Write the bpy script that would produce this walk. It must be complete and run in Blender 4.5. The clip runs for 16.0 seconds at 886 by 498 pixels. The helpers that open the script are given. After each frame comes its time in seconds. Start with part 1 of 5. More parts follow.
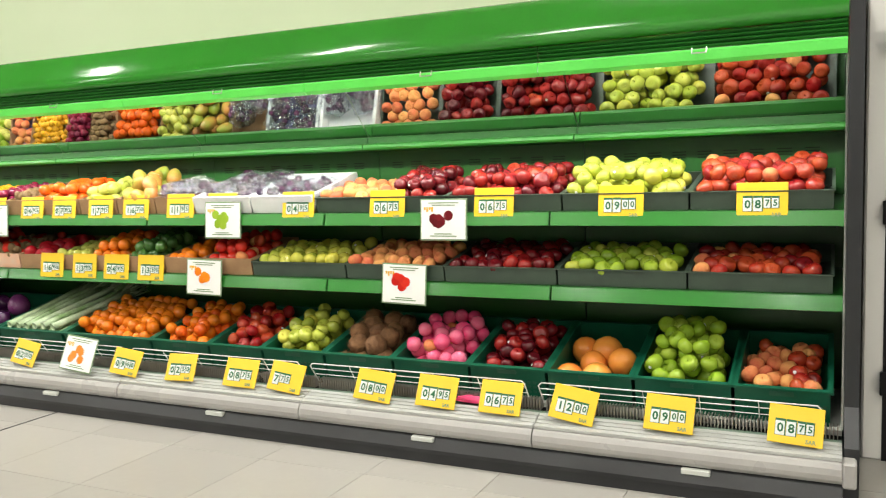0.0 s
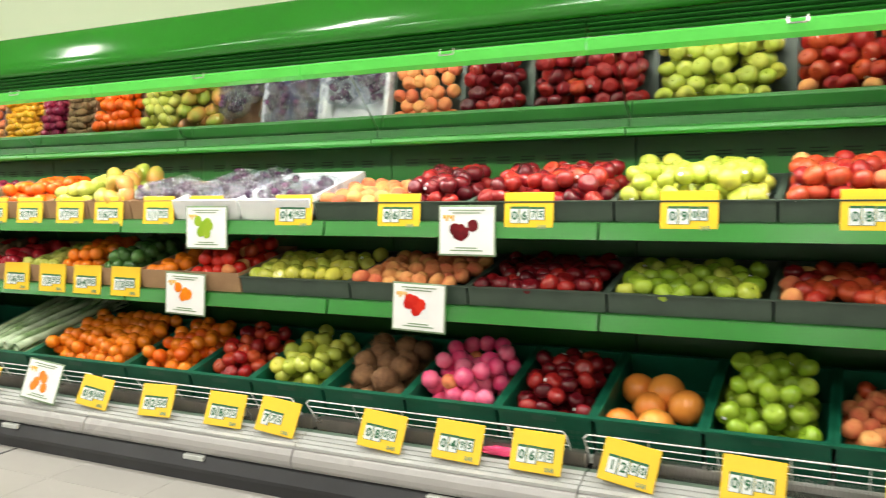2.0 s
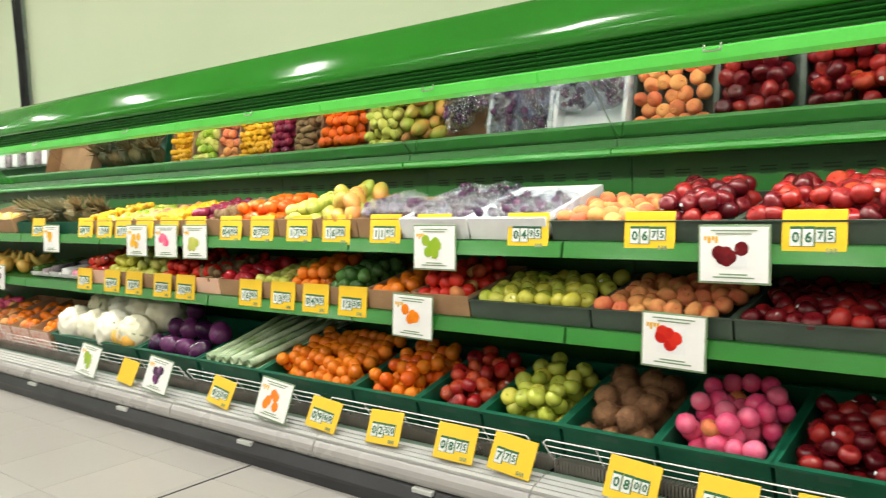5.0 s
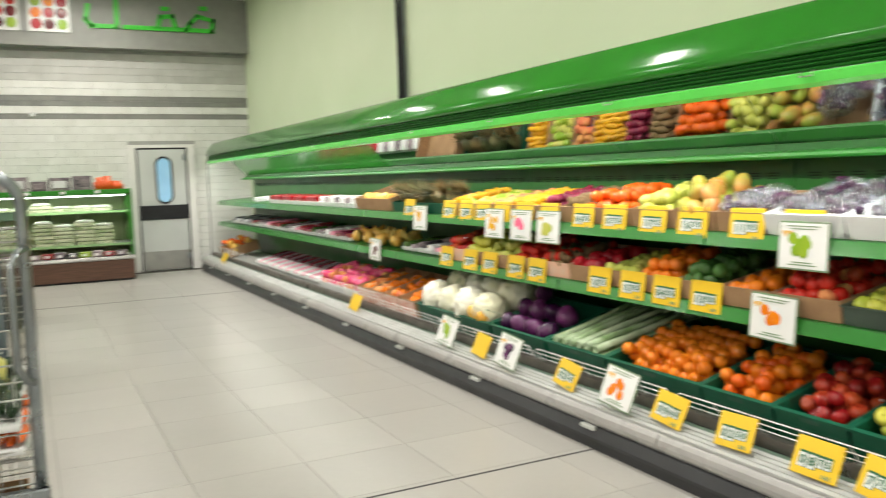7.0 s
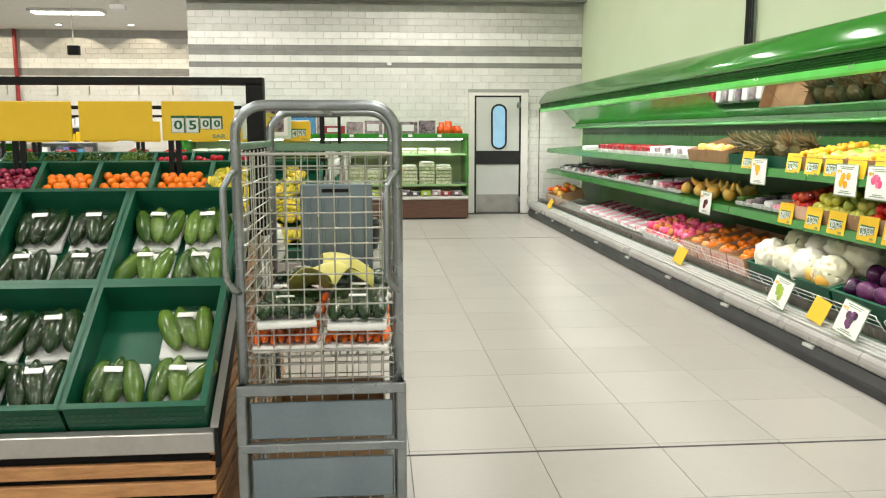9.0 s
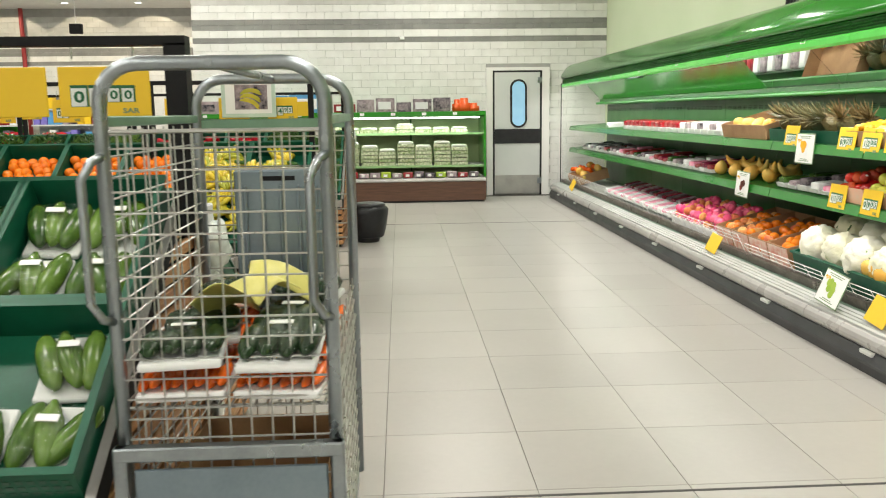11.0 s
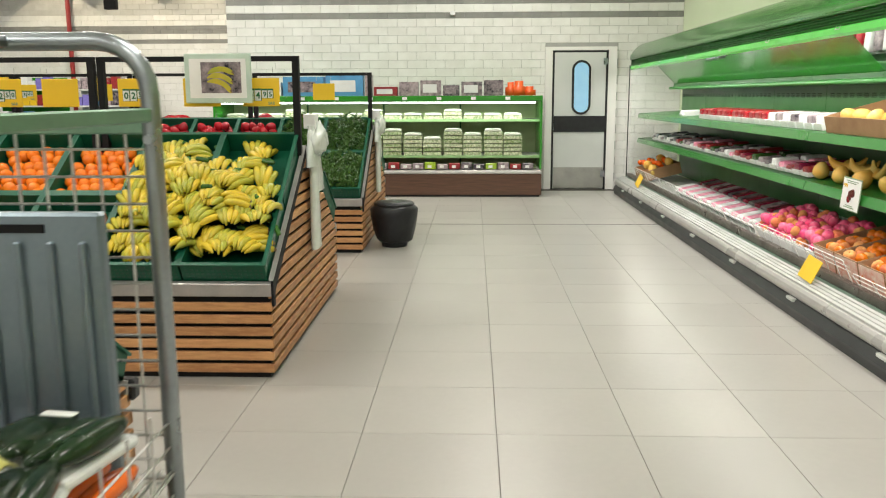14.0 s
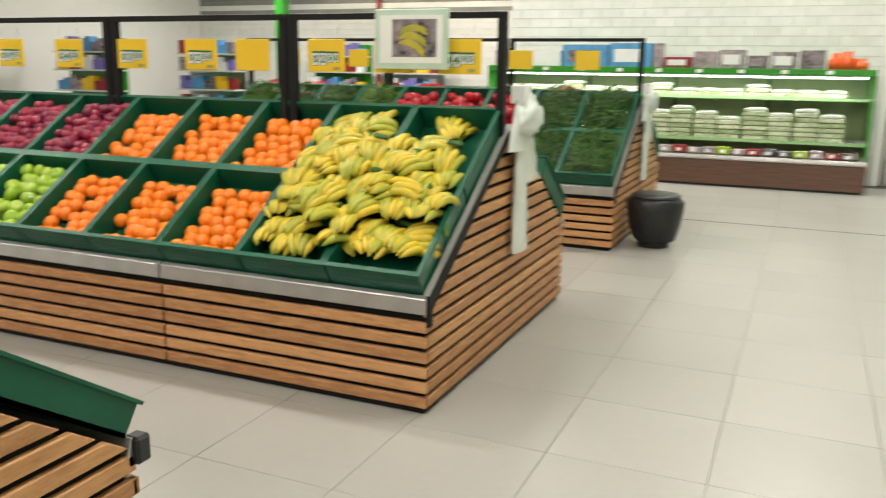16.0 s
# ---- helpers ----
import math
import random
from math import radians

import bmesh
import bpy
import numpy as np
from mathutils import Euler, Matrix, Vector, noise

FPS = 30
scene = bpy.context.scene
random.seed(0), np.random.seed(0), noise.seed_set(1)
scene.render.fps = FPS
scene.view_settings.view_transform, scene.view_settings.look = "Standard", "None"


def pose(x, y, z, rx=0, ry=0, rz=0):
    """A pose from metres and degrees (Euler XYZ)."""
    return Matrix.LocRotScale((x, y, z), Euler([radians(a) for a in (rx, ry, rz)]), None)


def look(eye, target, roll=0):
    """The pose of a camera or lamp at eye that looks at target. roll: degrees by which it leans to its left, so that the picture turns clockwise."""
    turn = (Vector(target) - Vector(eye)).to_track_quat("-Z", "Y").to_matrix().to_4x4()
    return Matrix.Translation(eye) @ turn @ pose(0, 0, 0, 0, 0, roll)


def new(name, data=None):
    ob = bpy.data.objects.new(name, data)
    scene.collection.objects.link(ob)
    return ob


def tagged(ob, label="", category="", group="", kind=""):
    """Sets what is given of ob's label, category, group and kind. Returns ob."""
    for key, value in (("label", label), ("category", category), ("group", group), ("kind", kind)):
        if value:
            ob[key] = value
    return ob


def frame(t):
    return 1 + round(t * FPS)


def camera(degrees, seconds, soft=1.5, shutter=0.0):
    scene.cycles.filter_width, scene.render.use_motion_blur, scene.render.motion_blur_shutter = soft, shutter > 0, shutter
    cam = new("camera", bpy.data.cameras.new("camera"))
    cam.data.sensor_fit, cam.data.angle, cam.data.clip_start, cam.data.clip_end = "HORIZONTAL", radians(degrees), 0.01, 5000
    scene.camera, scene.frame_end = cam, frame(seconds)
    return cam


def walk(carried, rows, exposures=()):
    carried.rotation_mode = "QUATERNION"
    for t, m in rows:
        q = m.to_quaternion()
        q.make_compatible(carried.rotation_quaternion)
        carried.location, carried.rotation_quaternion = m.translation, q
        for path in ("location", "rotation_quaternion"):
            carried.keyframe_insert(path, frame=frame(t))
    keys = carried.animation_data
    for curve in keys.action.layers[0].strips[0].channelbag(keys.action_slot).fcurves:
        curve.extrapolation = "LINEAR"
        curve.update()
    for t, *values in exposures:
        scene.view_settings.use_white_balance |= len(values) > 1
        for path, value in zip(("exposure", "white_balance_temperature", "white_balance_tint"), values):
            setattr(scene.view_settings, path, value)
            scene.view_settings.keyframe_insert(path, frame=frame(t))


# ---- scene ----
cam = camera(56.2, 16.0, soft=1.1, shutter=0.5)
PATH = [
    (0, (-0.81, 0.875, 1.404), (-1.659, 2.677, 1.226), -1.6),
    (0.5, (-0.881, 1.008, 1.397), (-1.669, 2.835, 1.203), -1.5),
    (1, (-1.022, 1.169, 1.423), (-1.742, 3.025, 1.236), -1.6),
    (1.5, (-1.102, 1.386, 1.42), (-1.83, 3.24, 1.236), -1.7),
    (2, (-1.154, 1.551, 1.433), (-2.04, 3.334, 1.243), -1.4),
    (2.5, (-1.305, 1.691, 1.447), (-2.277, 3.43, 1.268), -2.4),
    (3, (-1.36, 1.797, 1.442), (-2.368, 3.518, 1.293), -2.9),
    (5.5, (-1.506, 1.764, 1.539), (-2.905, 3.18, 1.348), -2.9),
    (6, (-1.508, 1.743, 1.579), (-3.026, 3.029, 1.375), -3.2),
    (6.5, (-1.504, 1.696, 1.55), (-3.138, 2.835, 1.37), -2.5),
    (7, (-1.526, 1.697, 1.533), (-3.306, 2.592, 1.356), -1.8),
    (7.5, (-1.5, 1.678, 1.534), (-3.399, 2.28, 1.345), -0.7),
    (8, (-1.462, 1.653, 1.524), (-3.415, 2.03, 1.311), 0.0),
    (8.5, (-1.473, 1.627, 1.499), (-3.446, 1.849, 1.253), 0.1),
    (9, (-1.464, 1.615, 1.489), (-3.438, 1.78, 1.212), -0.1),
    (11.5, (-2.363, 2.004, 1.456), (-4.331, 2.056, 1.104), -1.0),
    (12, (-2.515, 2.12, 1.472), (-4.481, 2.065, 1.106), -0.9),
    (12.5, (-2.828, 2.098, 1.467), (-4.789, 2.004, 1.088), -1.2),
    (13, (-3.008, 2.086, 1.475), (-4.971, 2.02, 1.102), -1.9),
    (13.5, (-3.247, 2.155, 1.468), (-5.211, 2.102, 1.094), -1.3),
    (14, (-3.531, 2.261, 1.479), (-5.496, 2.188, 1.116), -0.2),
    (14.5, (-3.843, 2.291, 1.483), (-5.808, 2.2, 1.122), -0.2),
    (15, (-4.137, 2.378, 1.477), (-6.089, 2.167, 1.096), -0.0),
    (15.5, (-4.428, 2.501, 1.491), (-6.334, 2.047, 1.089), 1.1),
    (16, (-4.718, 2.575, 1.459), (-6.51, 1.798, 1.028), 0.8),
]
walk(cam, [(t, look(eye, target, roll)) for t, eye, target, roll in PATH], exposures=[(0.0, 0.12), (3.0, 0.06), (6.0, -0.12), (7.5, -0.16), (8.6, 0.0), (14.5, -0.08), (15.3, -0.02), (16.0, 0.14)])

# ---------- world and lamps ----------
world = bpy.data.worlds.new("world")
scene.world = world
world.use_nodes = True
world.node_tree.nodes["Background"].inputs[0].default_value = (0.9, 0.95, 1.0, 1)
world.node_tree.nodes["Background"].inputs[1].default_value = 0.04


def area(name, x, y, z, sx, sy, watts, colour, rx=0.0):
    l = bpy.data.lights.new(name, "AREA")
    l.shape, l.size, l.size_y, l.energy, l.color = "RECTANGLE", sx, sy, watts, colour
    ob = new(name, l)
    ob.matrix_world = pose(x, y, z, rx, 0, 0)
    return ob


LAMP_X, LAMP_Y = (2.0, -1.5, -5.0, -8.5, -12.0, -15.2), (2.7, -1.2, -5.6)
CEIL = 4.75
for lx in LAMP_X:
    for ly in LAMP_Y:
        area("ceiling_lamp_light", lx, ly, CEIL - 0.09, 0.34, 1.3, 66, (1.0, 0.96, 0.88))
for k in range(4):
    area("case_tube_light", -2.75 - 3.9 * k, 4.672, 1.843, 3.85, 0.04, 33, (1.0, 0.96, 0.9), 9)
# two invented lamps, added to brighten the dark recess
for ly in (-4.5, -8.5):
    area("ceiling_lamp_light", -19.3, ly, 3.88, 0.34, 1.3, 120, (1.0, 0.96, 0.88))
area("egg_cabinet_tube_light", -16.0, 0.9, 1.39, 0.05, 4.6, 24, (1.0, 0.97, 0.9))


# ---------- materials ----------
def material(name, a, b=None, rough=0.5, metal=0.0, scale=6.0, bump=0.0, fine=90.0, vary=0.0, coat=0.0, alpha=1.0,
             trans=0.0, emit=0.0, island=0.0, stretch=(1, 1, 1), spec=0.5, rvar=0.1):
    m = bpy.data.materials.new(name)
    m.use_nodes = True
    nt = m.node_tree
    n, l = nt.nodes, nt.links
    p = n["Principled BSDF"]
    b = b or [c * 0.82 for c in a]
    tc = n.new("ShaderNodeTexCoord")
    mp = n.new("ShaderNodeMapping")
    mp.inputs["Scale"].default_value = stretch
    if vary:
        oi, off = n.new("ShaderNodeObjectInfo"), n.new("ShaderNodeVectorMath")
        off.operation = "MULTIPLY_ADD"
        off.inputs[1].default_value = (37.0, 23.0, 51.0)
        l.new(oi.outputs["Random"], off.inputs[0])
        l.new(tc.outputs["Object"], off.inputs[2])
        l.new(off.outputs[0], mp.inputs["Vector"])
    else:
        l.new(tc.outputs["Object"], mp.inputs["Vector"])
    n1, n2 = n.new("ShaderNodeTexNoise"), n.new("ShaderNodeTexNoise")
    n1.inputs["Scale"].default_value, n2.inputs["Scale"].default_value = scale, fine
    n1.inputs["Detail"].default_value = 5
    l.new(mp.outputs[0], n1.inputs["Vector"])
    l.new(mp.outputs[0], n2.inputs["Vector"])
    add = n.new("ShaderNodeMath")
    add.operation = "MULTIPLY_ADD"
    add.inputs[1].default_value = 0.3
    l.new(n2.outputs["Fac"], add.inputs[0])
    l.new(n1.outputs["Fac"], add.inputs[2])
    fac = add.outputs[0]
    if vary or island:
        if vary:
            o = n.new("ShaderNodeObjectInfo")
            rnd = o.outputs["Random"]
        else:
            o = n.new("ShaderNodeNewGeometry")
            rnd = o.outputs["Random Per Island"]
        s = n.new("ShaderNodeMath")
        s.operation = "MULTIPLY_ADD"
        s.inputs[1].default_value = 2 * (vary or island)
        l.new(rnd, s.inputs[0])
        s2 = n.new("ShaderNodeMath")
        s2.operation = "ADD"
        s2.inputs[1].default_value = -(vary or island)
        l.new(fac, s.inputs[2])
        l.new(s.outputs[0], s2.inputs[0])
        fac = s2.outputs[0]
    r = n.new("ShaderNodeValToRGB")
    r.color_ramp.elements[0].position, r.color_ramp.elements[1].position = 0.42, 0.88
    r.color_ramp.elements[0].color, r.color_ramp.elements[1].color = (*a, 1), (*b, 1)
    l.new(fac, r.inputs[0])
    l.new(r.outputs[0], p.inputs["Base Color"])
    mr = n.new("ShaderNodeMapRange")
    mr.inputs[3].default_value, mr.inputs[4].default_value = max(rough - rvar, 0.02), min(rough + rvar, 1)
    l.new(n1.outputs["Fac"], mr.inputs[0])
    l.new(mr.outputs[0], p.inputs["Roughness"])
    p.inputs["Metallic"].default_value = metal
    p.inputs["Coat Weight"].default_value = coat
    p.inputs["Coat Roughness"].default_value = 0.12
    p.inputs["Alpha"].default_value = alpha
    p.inputs["Transmission Weight"].default_value = trans
    p.inputs["Specular IOR Level"].default_value = spec
    if emit:
        l.new(r.outputs[0], p.inputs["Emission Color"])
        p.inputs["Emission Strength"].default_value = emit
    if bump:
        bp = n.new("ShaderNodeBump")
        bp.inputs["Strength"].default_value = bump
        bp.inputs["Distance"].default_value = 0.004
        l.new(n2.outputs["Fac"], bp.inputs["Height"])
        l.new(bp.outputs[0], p.inputs["Normal"])
    return m


M = material
floor_tile = M("floor_tile", (0.39, 0.375, 0.345), (0.35, 0.335, 0.31), 0.31, scale=0.9, fine=30, vary=0.16, spec=0.5, rvar=0.02)
floor_rest = M("floor_rest", (0.39, 0.375, 0.345), (0.35, 0.335, 0.31), 0.31, scale=0.9, fine=30, island=0.16, spec=0.5, rvar=0.02)
grout = M("grout", (0.16, 0.15, 0.13), (0.10, 0.09, 0.08), 0.9)
joint_mat = M("joint_strip", (0.06, 0.055, 0.05), (0.03, 0.03, 0.03), 0.7)
wall_green = M("wall_paint_green", (0.70, 0.78, 0.56), (0.66, 0.75, 0.52), 0.6, scale=1.2, bump=0.08)
wall_white = M("wall_paint_white", (0.84, 0.83, 0.80), (0.80, 0.79, 0.76), 0.5, scale=1.2, bump=0.06)
brick_white = M("brick_white", (0.80, 0.80, 0.77), (0.70, 0.70, 0.66), 0.35, scale=5, bump=0.1, vary=0.12)
brick_white_j = M("brick_white_rest", (0.80, 0.80, 0.77), (0.70, 0.70, 0.66), 0.35, scale=5, bump=0.1, island=0.12)
brick_grey = M("brick_grey", (0.27, 0.27, 0.25), (0.21, 0.21, 0.20), 0.4, scale=5, bump=0.1, island=0.12)
# white brick with the shade near the ceiling put into its colour
brick_shaded = M("brick_shaded", (0.56, 0.56, 0.53), (0.46, 0.46, 0.43), 0.4, scale=5, bump=0.1, island=0.12)
mortar = M("mortar", (0.42, 0.42, 0.40), (0.34, 0.34, 0.32), 0.9, bump=0.2)
fascia_mat = M("fascia_grey", (0.30, 0.30, 0.28), (0.26, 0.26, 0.245), 0.6)
ceil_mat = M("ceiling_paint", (0.76, 0.75, 0.72), (0.70, 0.69, 0.66), 0.8)
lamp_mat = M("lamp_glow", (1, 0.97, 0.9), (1, 0.97, 0.9), 0.5, emit=7.0)
metal_frame = M("lamp_frame", (0.8, 0.8, 0.8), None, 0.4)
green_paint = M("green_enamel", (0.028, 0.26, 0.02), (0.023, 0.22, 0.015), 0.16, scale=3, bump=0.02, coat=0.3)
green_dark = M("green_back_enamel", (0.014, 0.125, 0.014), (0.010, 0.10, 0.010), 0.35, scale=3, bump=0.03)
green_strip = M("green_strip", (0.030, 0.20, 0.030), (0.026, 0.17, 0.024), 0.2, scale=4, coat=0.3)
slot_mat = M("slot_dark", (0.01, 0.05, 0.01), None, 0.8)
tube_mat = M("green_light_cover", (0.12, 0.66, 0.10), (0.10, 0.58, 0.08), 0.2, emit=0.24, coat=0.3)
tube_white = M("white_tube", (0.9, 1.0, 0.9), None, 0.3, emit=6.0)
bumper_mat = M("bumper_grey", (0.40, 0.39, 0.375), (0.34, 0.33, 0.32), 0.3, scale=4, bump=0.04)
ledge_mat = M("ledge_grey", (0.52, 0.53, 0.51), (0.44, 0.45, 0.43), 0.35, scale=6, metal=0.2)
charcoal = M("charcoal_panel", (0.022, 0.024, 0.027), (0.014, 0.015, 0.017), 0.4, scale=4, bump=0.05)
coil_mat = M("coil_metal", (0.52, 0.48, 0.44), (0.34, 0.31, 0.28), 0.3, metal=0.8)
wire_white = M("white_wire", (0.8, 0.8, 0.78), (0.66, 0.66, 0.63), 0.35)
deck_white = M("deck_white", (0.62, 0.64, 0.60), (0.5, 0.52, 0.49), 0.4)
steel = M("galvanised_steel", (0.38, 0.42, 0.44), (0.27, 0.30, 0.32), 0.3, metal=0.9, scale=9, bump=0.08)
steel_wire = M("steel_wire", (0.62, 0.62, 0.60), (0.45, 0.45, 0.43), 0.3, metal=0.9)
plate_steel = M("steel_plate", (0.24, 0.30, 0.34), (0.18, 0.23, 0.27), 0.35, metal=0.6, scale=5, bump=0.06)
mirror_mat = M("mirror_silver", (0.58, 0.60, 0.57), (0.56, 0.58, 0.55), 0.03, metal=1.0, rvar=0.01)
dark_mirror = M("smoked_glass", (0.40, 0.42, 0.41), (0.40, 0.42, 0.41), 0.05, metal=0.9, rvar=0.02)
crate_green = M("crate_green", (0.005, 0.098, 0.052), (0.004, 0.075, 0.038), 0.42, scale=8, bump=0.05, vary=0.06, spec=0.3)
crate_lip = M("crate_dark_green", (0.008, 0.085, 0.045), (0.006, 0.06, 0.03), 0.4, scale=8)
tray_grey = M("tray_dark", (0.055, 0.085, 0.06), (0.04, 0.06, 0.045), 0.45, scale=8, bump=0.06)
cardboard = M("cardboard", (0.40, 0.24, 0.12), (0.30, 0.17, 0.085), 0.85, scale=7, bump=0.15)
carton_print = M("printed_carton", (0.62, 0.16, 0.10), (0.75, 0.68, 0.58), 0.6, scale=16)
carton_peach = M("peach_carton", (0.80, 0.42, 0.26), (0.7, 0.5, 0.38), 0.6, scale=12)
foam = M("white_foam", (0.80, 0.81, 0.80), (0.72, 0.73, 0.73), 0.6, scale=9, bump=0.1)
yellow_card = M("yellow_card", (0.80, 0.53, 0.018), (0.76, 0.48, 0.012), 0.4, scale=5)
paper = M("white_paper", (0.82, 0.82, 0.80), (0.76, 0.76, 0.74), 0.35)
digit_white = M("digit_white", (0.75, 0.78, 0.75), None, 0.5)
ink_green = M("ink_green", (0.01, 0.12, 0.045), None, 0.6)
ink_bar = M("ink_bar", (0.12, 0.30, 0.10), (0.25, 0.25, 0.2), 0.6)
black = M("black_paint", (0.008, 0.008, 0.009), (0.012, 0.012, 0.012), 0.6, bump=0.03, spec=0.2)
rubber = M("black_plastic", (0.015, 0.016, 0.018), (0.025, 0.026, 0.028), 0.35, scale=12, spec=0.3)
wood = M("slat_wood", (0.56, 0.29, 0.12), (0.34, 0.155, 0.06), 0.5, scale=5, fine=40, stretch=(2, 2, 14), bump=0.12, vary=0.2)
wood_dark = M("brown_wood_panel", (0.13, 0.06, 0.035), (0.075, 0.035, 0.02), 0.45, scale=4, stretch=(4, 1, 12), bump=0.1)
alu = M("aluminium_lip", (0.50, 0.49, 0.47), (0.40, 0.39, 0.38), 0.35, metal=0.6, scale=8)
door_mat = M("door_laminate", (0.66, 0.68, 0.66), (0.60, 0.62, 0.60), 0.4, scale=2)
kick_mat = M("steel_kick_plate", (0.42, 0.42, 0.39), (0.33, 0.33, 0.31), 0.35, metal=0.7, scale=6)
# door pane: weak emission stands in for the light in the glass
blue_pane_glow = M("blue_pane_glow", (0.35, 0.62, 0.85), (0.30, 0.56, 0.80), 0.15, emit=0.25)


def gloss_film(name, share, rough, scale, strength, tint):
    """Thin clear film: mostly see-through, with crinkled glossy reflections."""
    m = bpy.data.materials.new(name)
    m.use_nodes = True
    n, l = m.node_tree.nodes, m.node_tree.links
    n.remove(n["Principled BSDF"])
    tr_, gl, mx, bp, nz = (n.new("ShaderNode" + k) for k in ("BsdfTransparent", "BsdfGlossy", "MixShader", "Bump", "TexNoise"))
    tr_.inputs[0].default_value = (*tint, 1)
    gl.inputs["Color"].default_value, gl.inputs["Roughness"].default_value = (1, 1, 1, 1), rough
    nz.inputs["Scale"].default_value, nz.inputs["Detail"].default_value = scale, 3
    bp.inputs["Strength"].default_value, bp.inputs["Distance"].default_value = strength, 0.012
    mx.inputs[0].default_value = share
    l.new(nz.outputs["Fac"], bp.inputs["Height"])
    l.new(bp.outputs[0], gl.inputs["Normal"])
    l.new(tr_.outputs[0], mx.inputs[1])
    l.new(gl.outputs[0], mx.inputs[2])
    l.new(mx.outputs[0], n["Material Output"].inputs[0])
    return m


film_clear = gloss_film("clear_film", 0.045, 0.03, 18, 1.0, (0.97, 0.98, 0.97))
grape_film = gloss_film("grape_bag_film", 0.24, 0.14, 40, 1.0, (0.90, 0.92, 0.97))
film_bag = M("plastic_bag", (0.80, 0.84, 0.80), (0.7, 0.76, 0.7), 0.25, alpha=0.82, scale=14, bump=0.5, fine=30)
glass_mat = M("clear_glass", (0.9, 0.95, 0.92), None, 0.03, alpha=0.03, rvar=0.01)
orange_plastic = M("orange_plastic", (0.85, 0.13, 0.02), (0.75, 0.10, 0.015), 0.35)
red_box = M("red_box", (0.34, 0.02, 0.025), (0.16, 0.01, 0.012), 0.4, scale=20)
blue_box = M("blue_box", (0.10, 0.35, 0.62), (0.06, 0.22, 0.45), 0.4, scale=5)
dark_box = M("dark_printed_box", (0.018, 0.018, 0.03), (0.42, 0.34, 0.36), 0.3, scale=16, vary=0.15)
purple_liner = M("purple_liner", (0.20, 0.17, 0.50), (0.14, 0.11, 0.38), 0.6, scale=20)
pink_net = M("pink_wrap", (0.80, 0.12, 0.30), (0.86, 0.55, 0.62), 0.35, scale=25, bump=0.3)
red_pipe = M("red_pipe", (0.35, 0.03, 0.03), None, 0.5)
egg_mat = M("egg_carton", (0.78, 0.80, 0.62), (0.16, 0.26, 0.07), 0.45, scale=30, vary=0.10, fine=70)
egg_top = M("egg_lid", (0.80, 0.83, 0.78), (0.70, 0.76, 0.64), 0.35, scale=8)
sign_green = M("sign_green", (0.06, 0.62, 0.05), (0.05, 0.55, 0.04), 0.4)

F = {}
for k, a, b in (("red_apple", (0.34, 0.010, 0.012), (0.50, 0.075, 0.022)), ("dark_apple", (0.075, 0.003, 0.007), (0.18, 0.007, 0.011)),
                ("crimson_apple", (0.20, 0.006, 0.010), (0.34, 0.02, 0.015)), ("green_apple", (0.36, 0.44, 0.04), (0.48, 0.52, 0.08)),
                ("lime_apple", (0.24, 0.40, 0.022), (0.34, 0.46, 0.045)), ("yellow_apple", (0.60, 0.56, 0.07), (0.50, 0.52, 0.08)),
                ("peach", (0.78, 0.38, 0.12), (0.66, 0.15, 0.07)), ("orange", (0.84, 0.24, 0.012), (0.78, 0.19, 0.01)),
                ("tangerine", (0.82, 0.15, 0.008), (0.72, 0.10, 0.006)), ("mango", (0.30, 0.38, 0.05), (0.55, 0.22, 0.06)),
                ("yellow_plum", (0.80, 0.46, 0.02), (0.72, 0.36, 0.02)), ("guava", (0.58, 0.56, 0.13), (0.42, 0.48, 0.08)),
                ("avocado", (0.035, 0.10, 0.02), (0.06, 0.16, 0.03)), ("tomato", (0.62, 0.03, 0.015), (0.5, 0.015, 0.01)),
                ("kiwi", (0.16, 0.10, 0.045), (0.22, 0.14, 0.06)), ("coconut", (0.13, 0.06, 0.025), (0.26, 0.13, 0.055)),
                ("pink_wrapped_apple", (0.84, 0.06, 0.20), (0.86, 0.20, 0.32)), ("grapefruit", (0.84, 0.34, 0.06), (0.78, 0.24, 0.04)),
                ("aubergine", (0.03, 0.005, 0.035), (0.14, 0.03, 0.12)), ("cauliflower", (0.85, 0.83, 0.72), (0.74, 0.72, 0.50)),
                ("leek", (0.56, 0.66, 0.46), (0.20, 0.34, 0.12)), ("cucumber", (0.005, 0.018, 0.005), (0.012, 0.036, 0.009)),
                ("zucchini", (0.02, 0.065, 0.009), (0.11, 0.20, 0.03)), ("banana", (0.64, 0.46, 0.035), (0.34, 0.36, 0.04)),
                ("carrot", (0.84, 0.16, 0.015), (0.72, 0.12, 0.01)), ("herb", (0.02, 0.065, 0.012), (0.055, 0.13, 0.022)),
                ("pepper", (0.45, 0.012, 0.02), (0.28, 0.01, 0.02)), ("pineapple", (0.12, 0.13, 0.06), (0.22, 0.15, 0.06)),
                ("squash", (0.76, 0.40, 0.07), (0.66, 0.50, 0.14)), ("purple_plum", (0.16, 0.01, 0.04), (0.30, 0.02, 0.05)),
                ("grape", (0.035, 0.02, 0.05), (0.13, 0.04, 0.10))):
    F[k] = M(k + "_skin", a, b, 0.24 if k not in ("coconut", "kiwi", "peach", "cauliflower") else 0.8, scale=9 if k != "coconut" else 30,
             bump=0.05 if k not in ("coconut", "cauliflower", "herb", "pineapple") else 0.8, vary=0.22, coat=0.15 if "apple" in k else 0, spec=0.4)


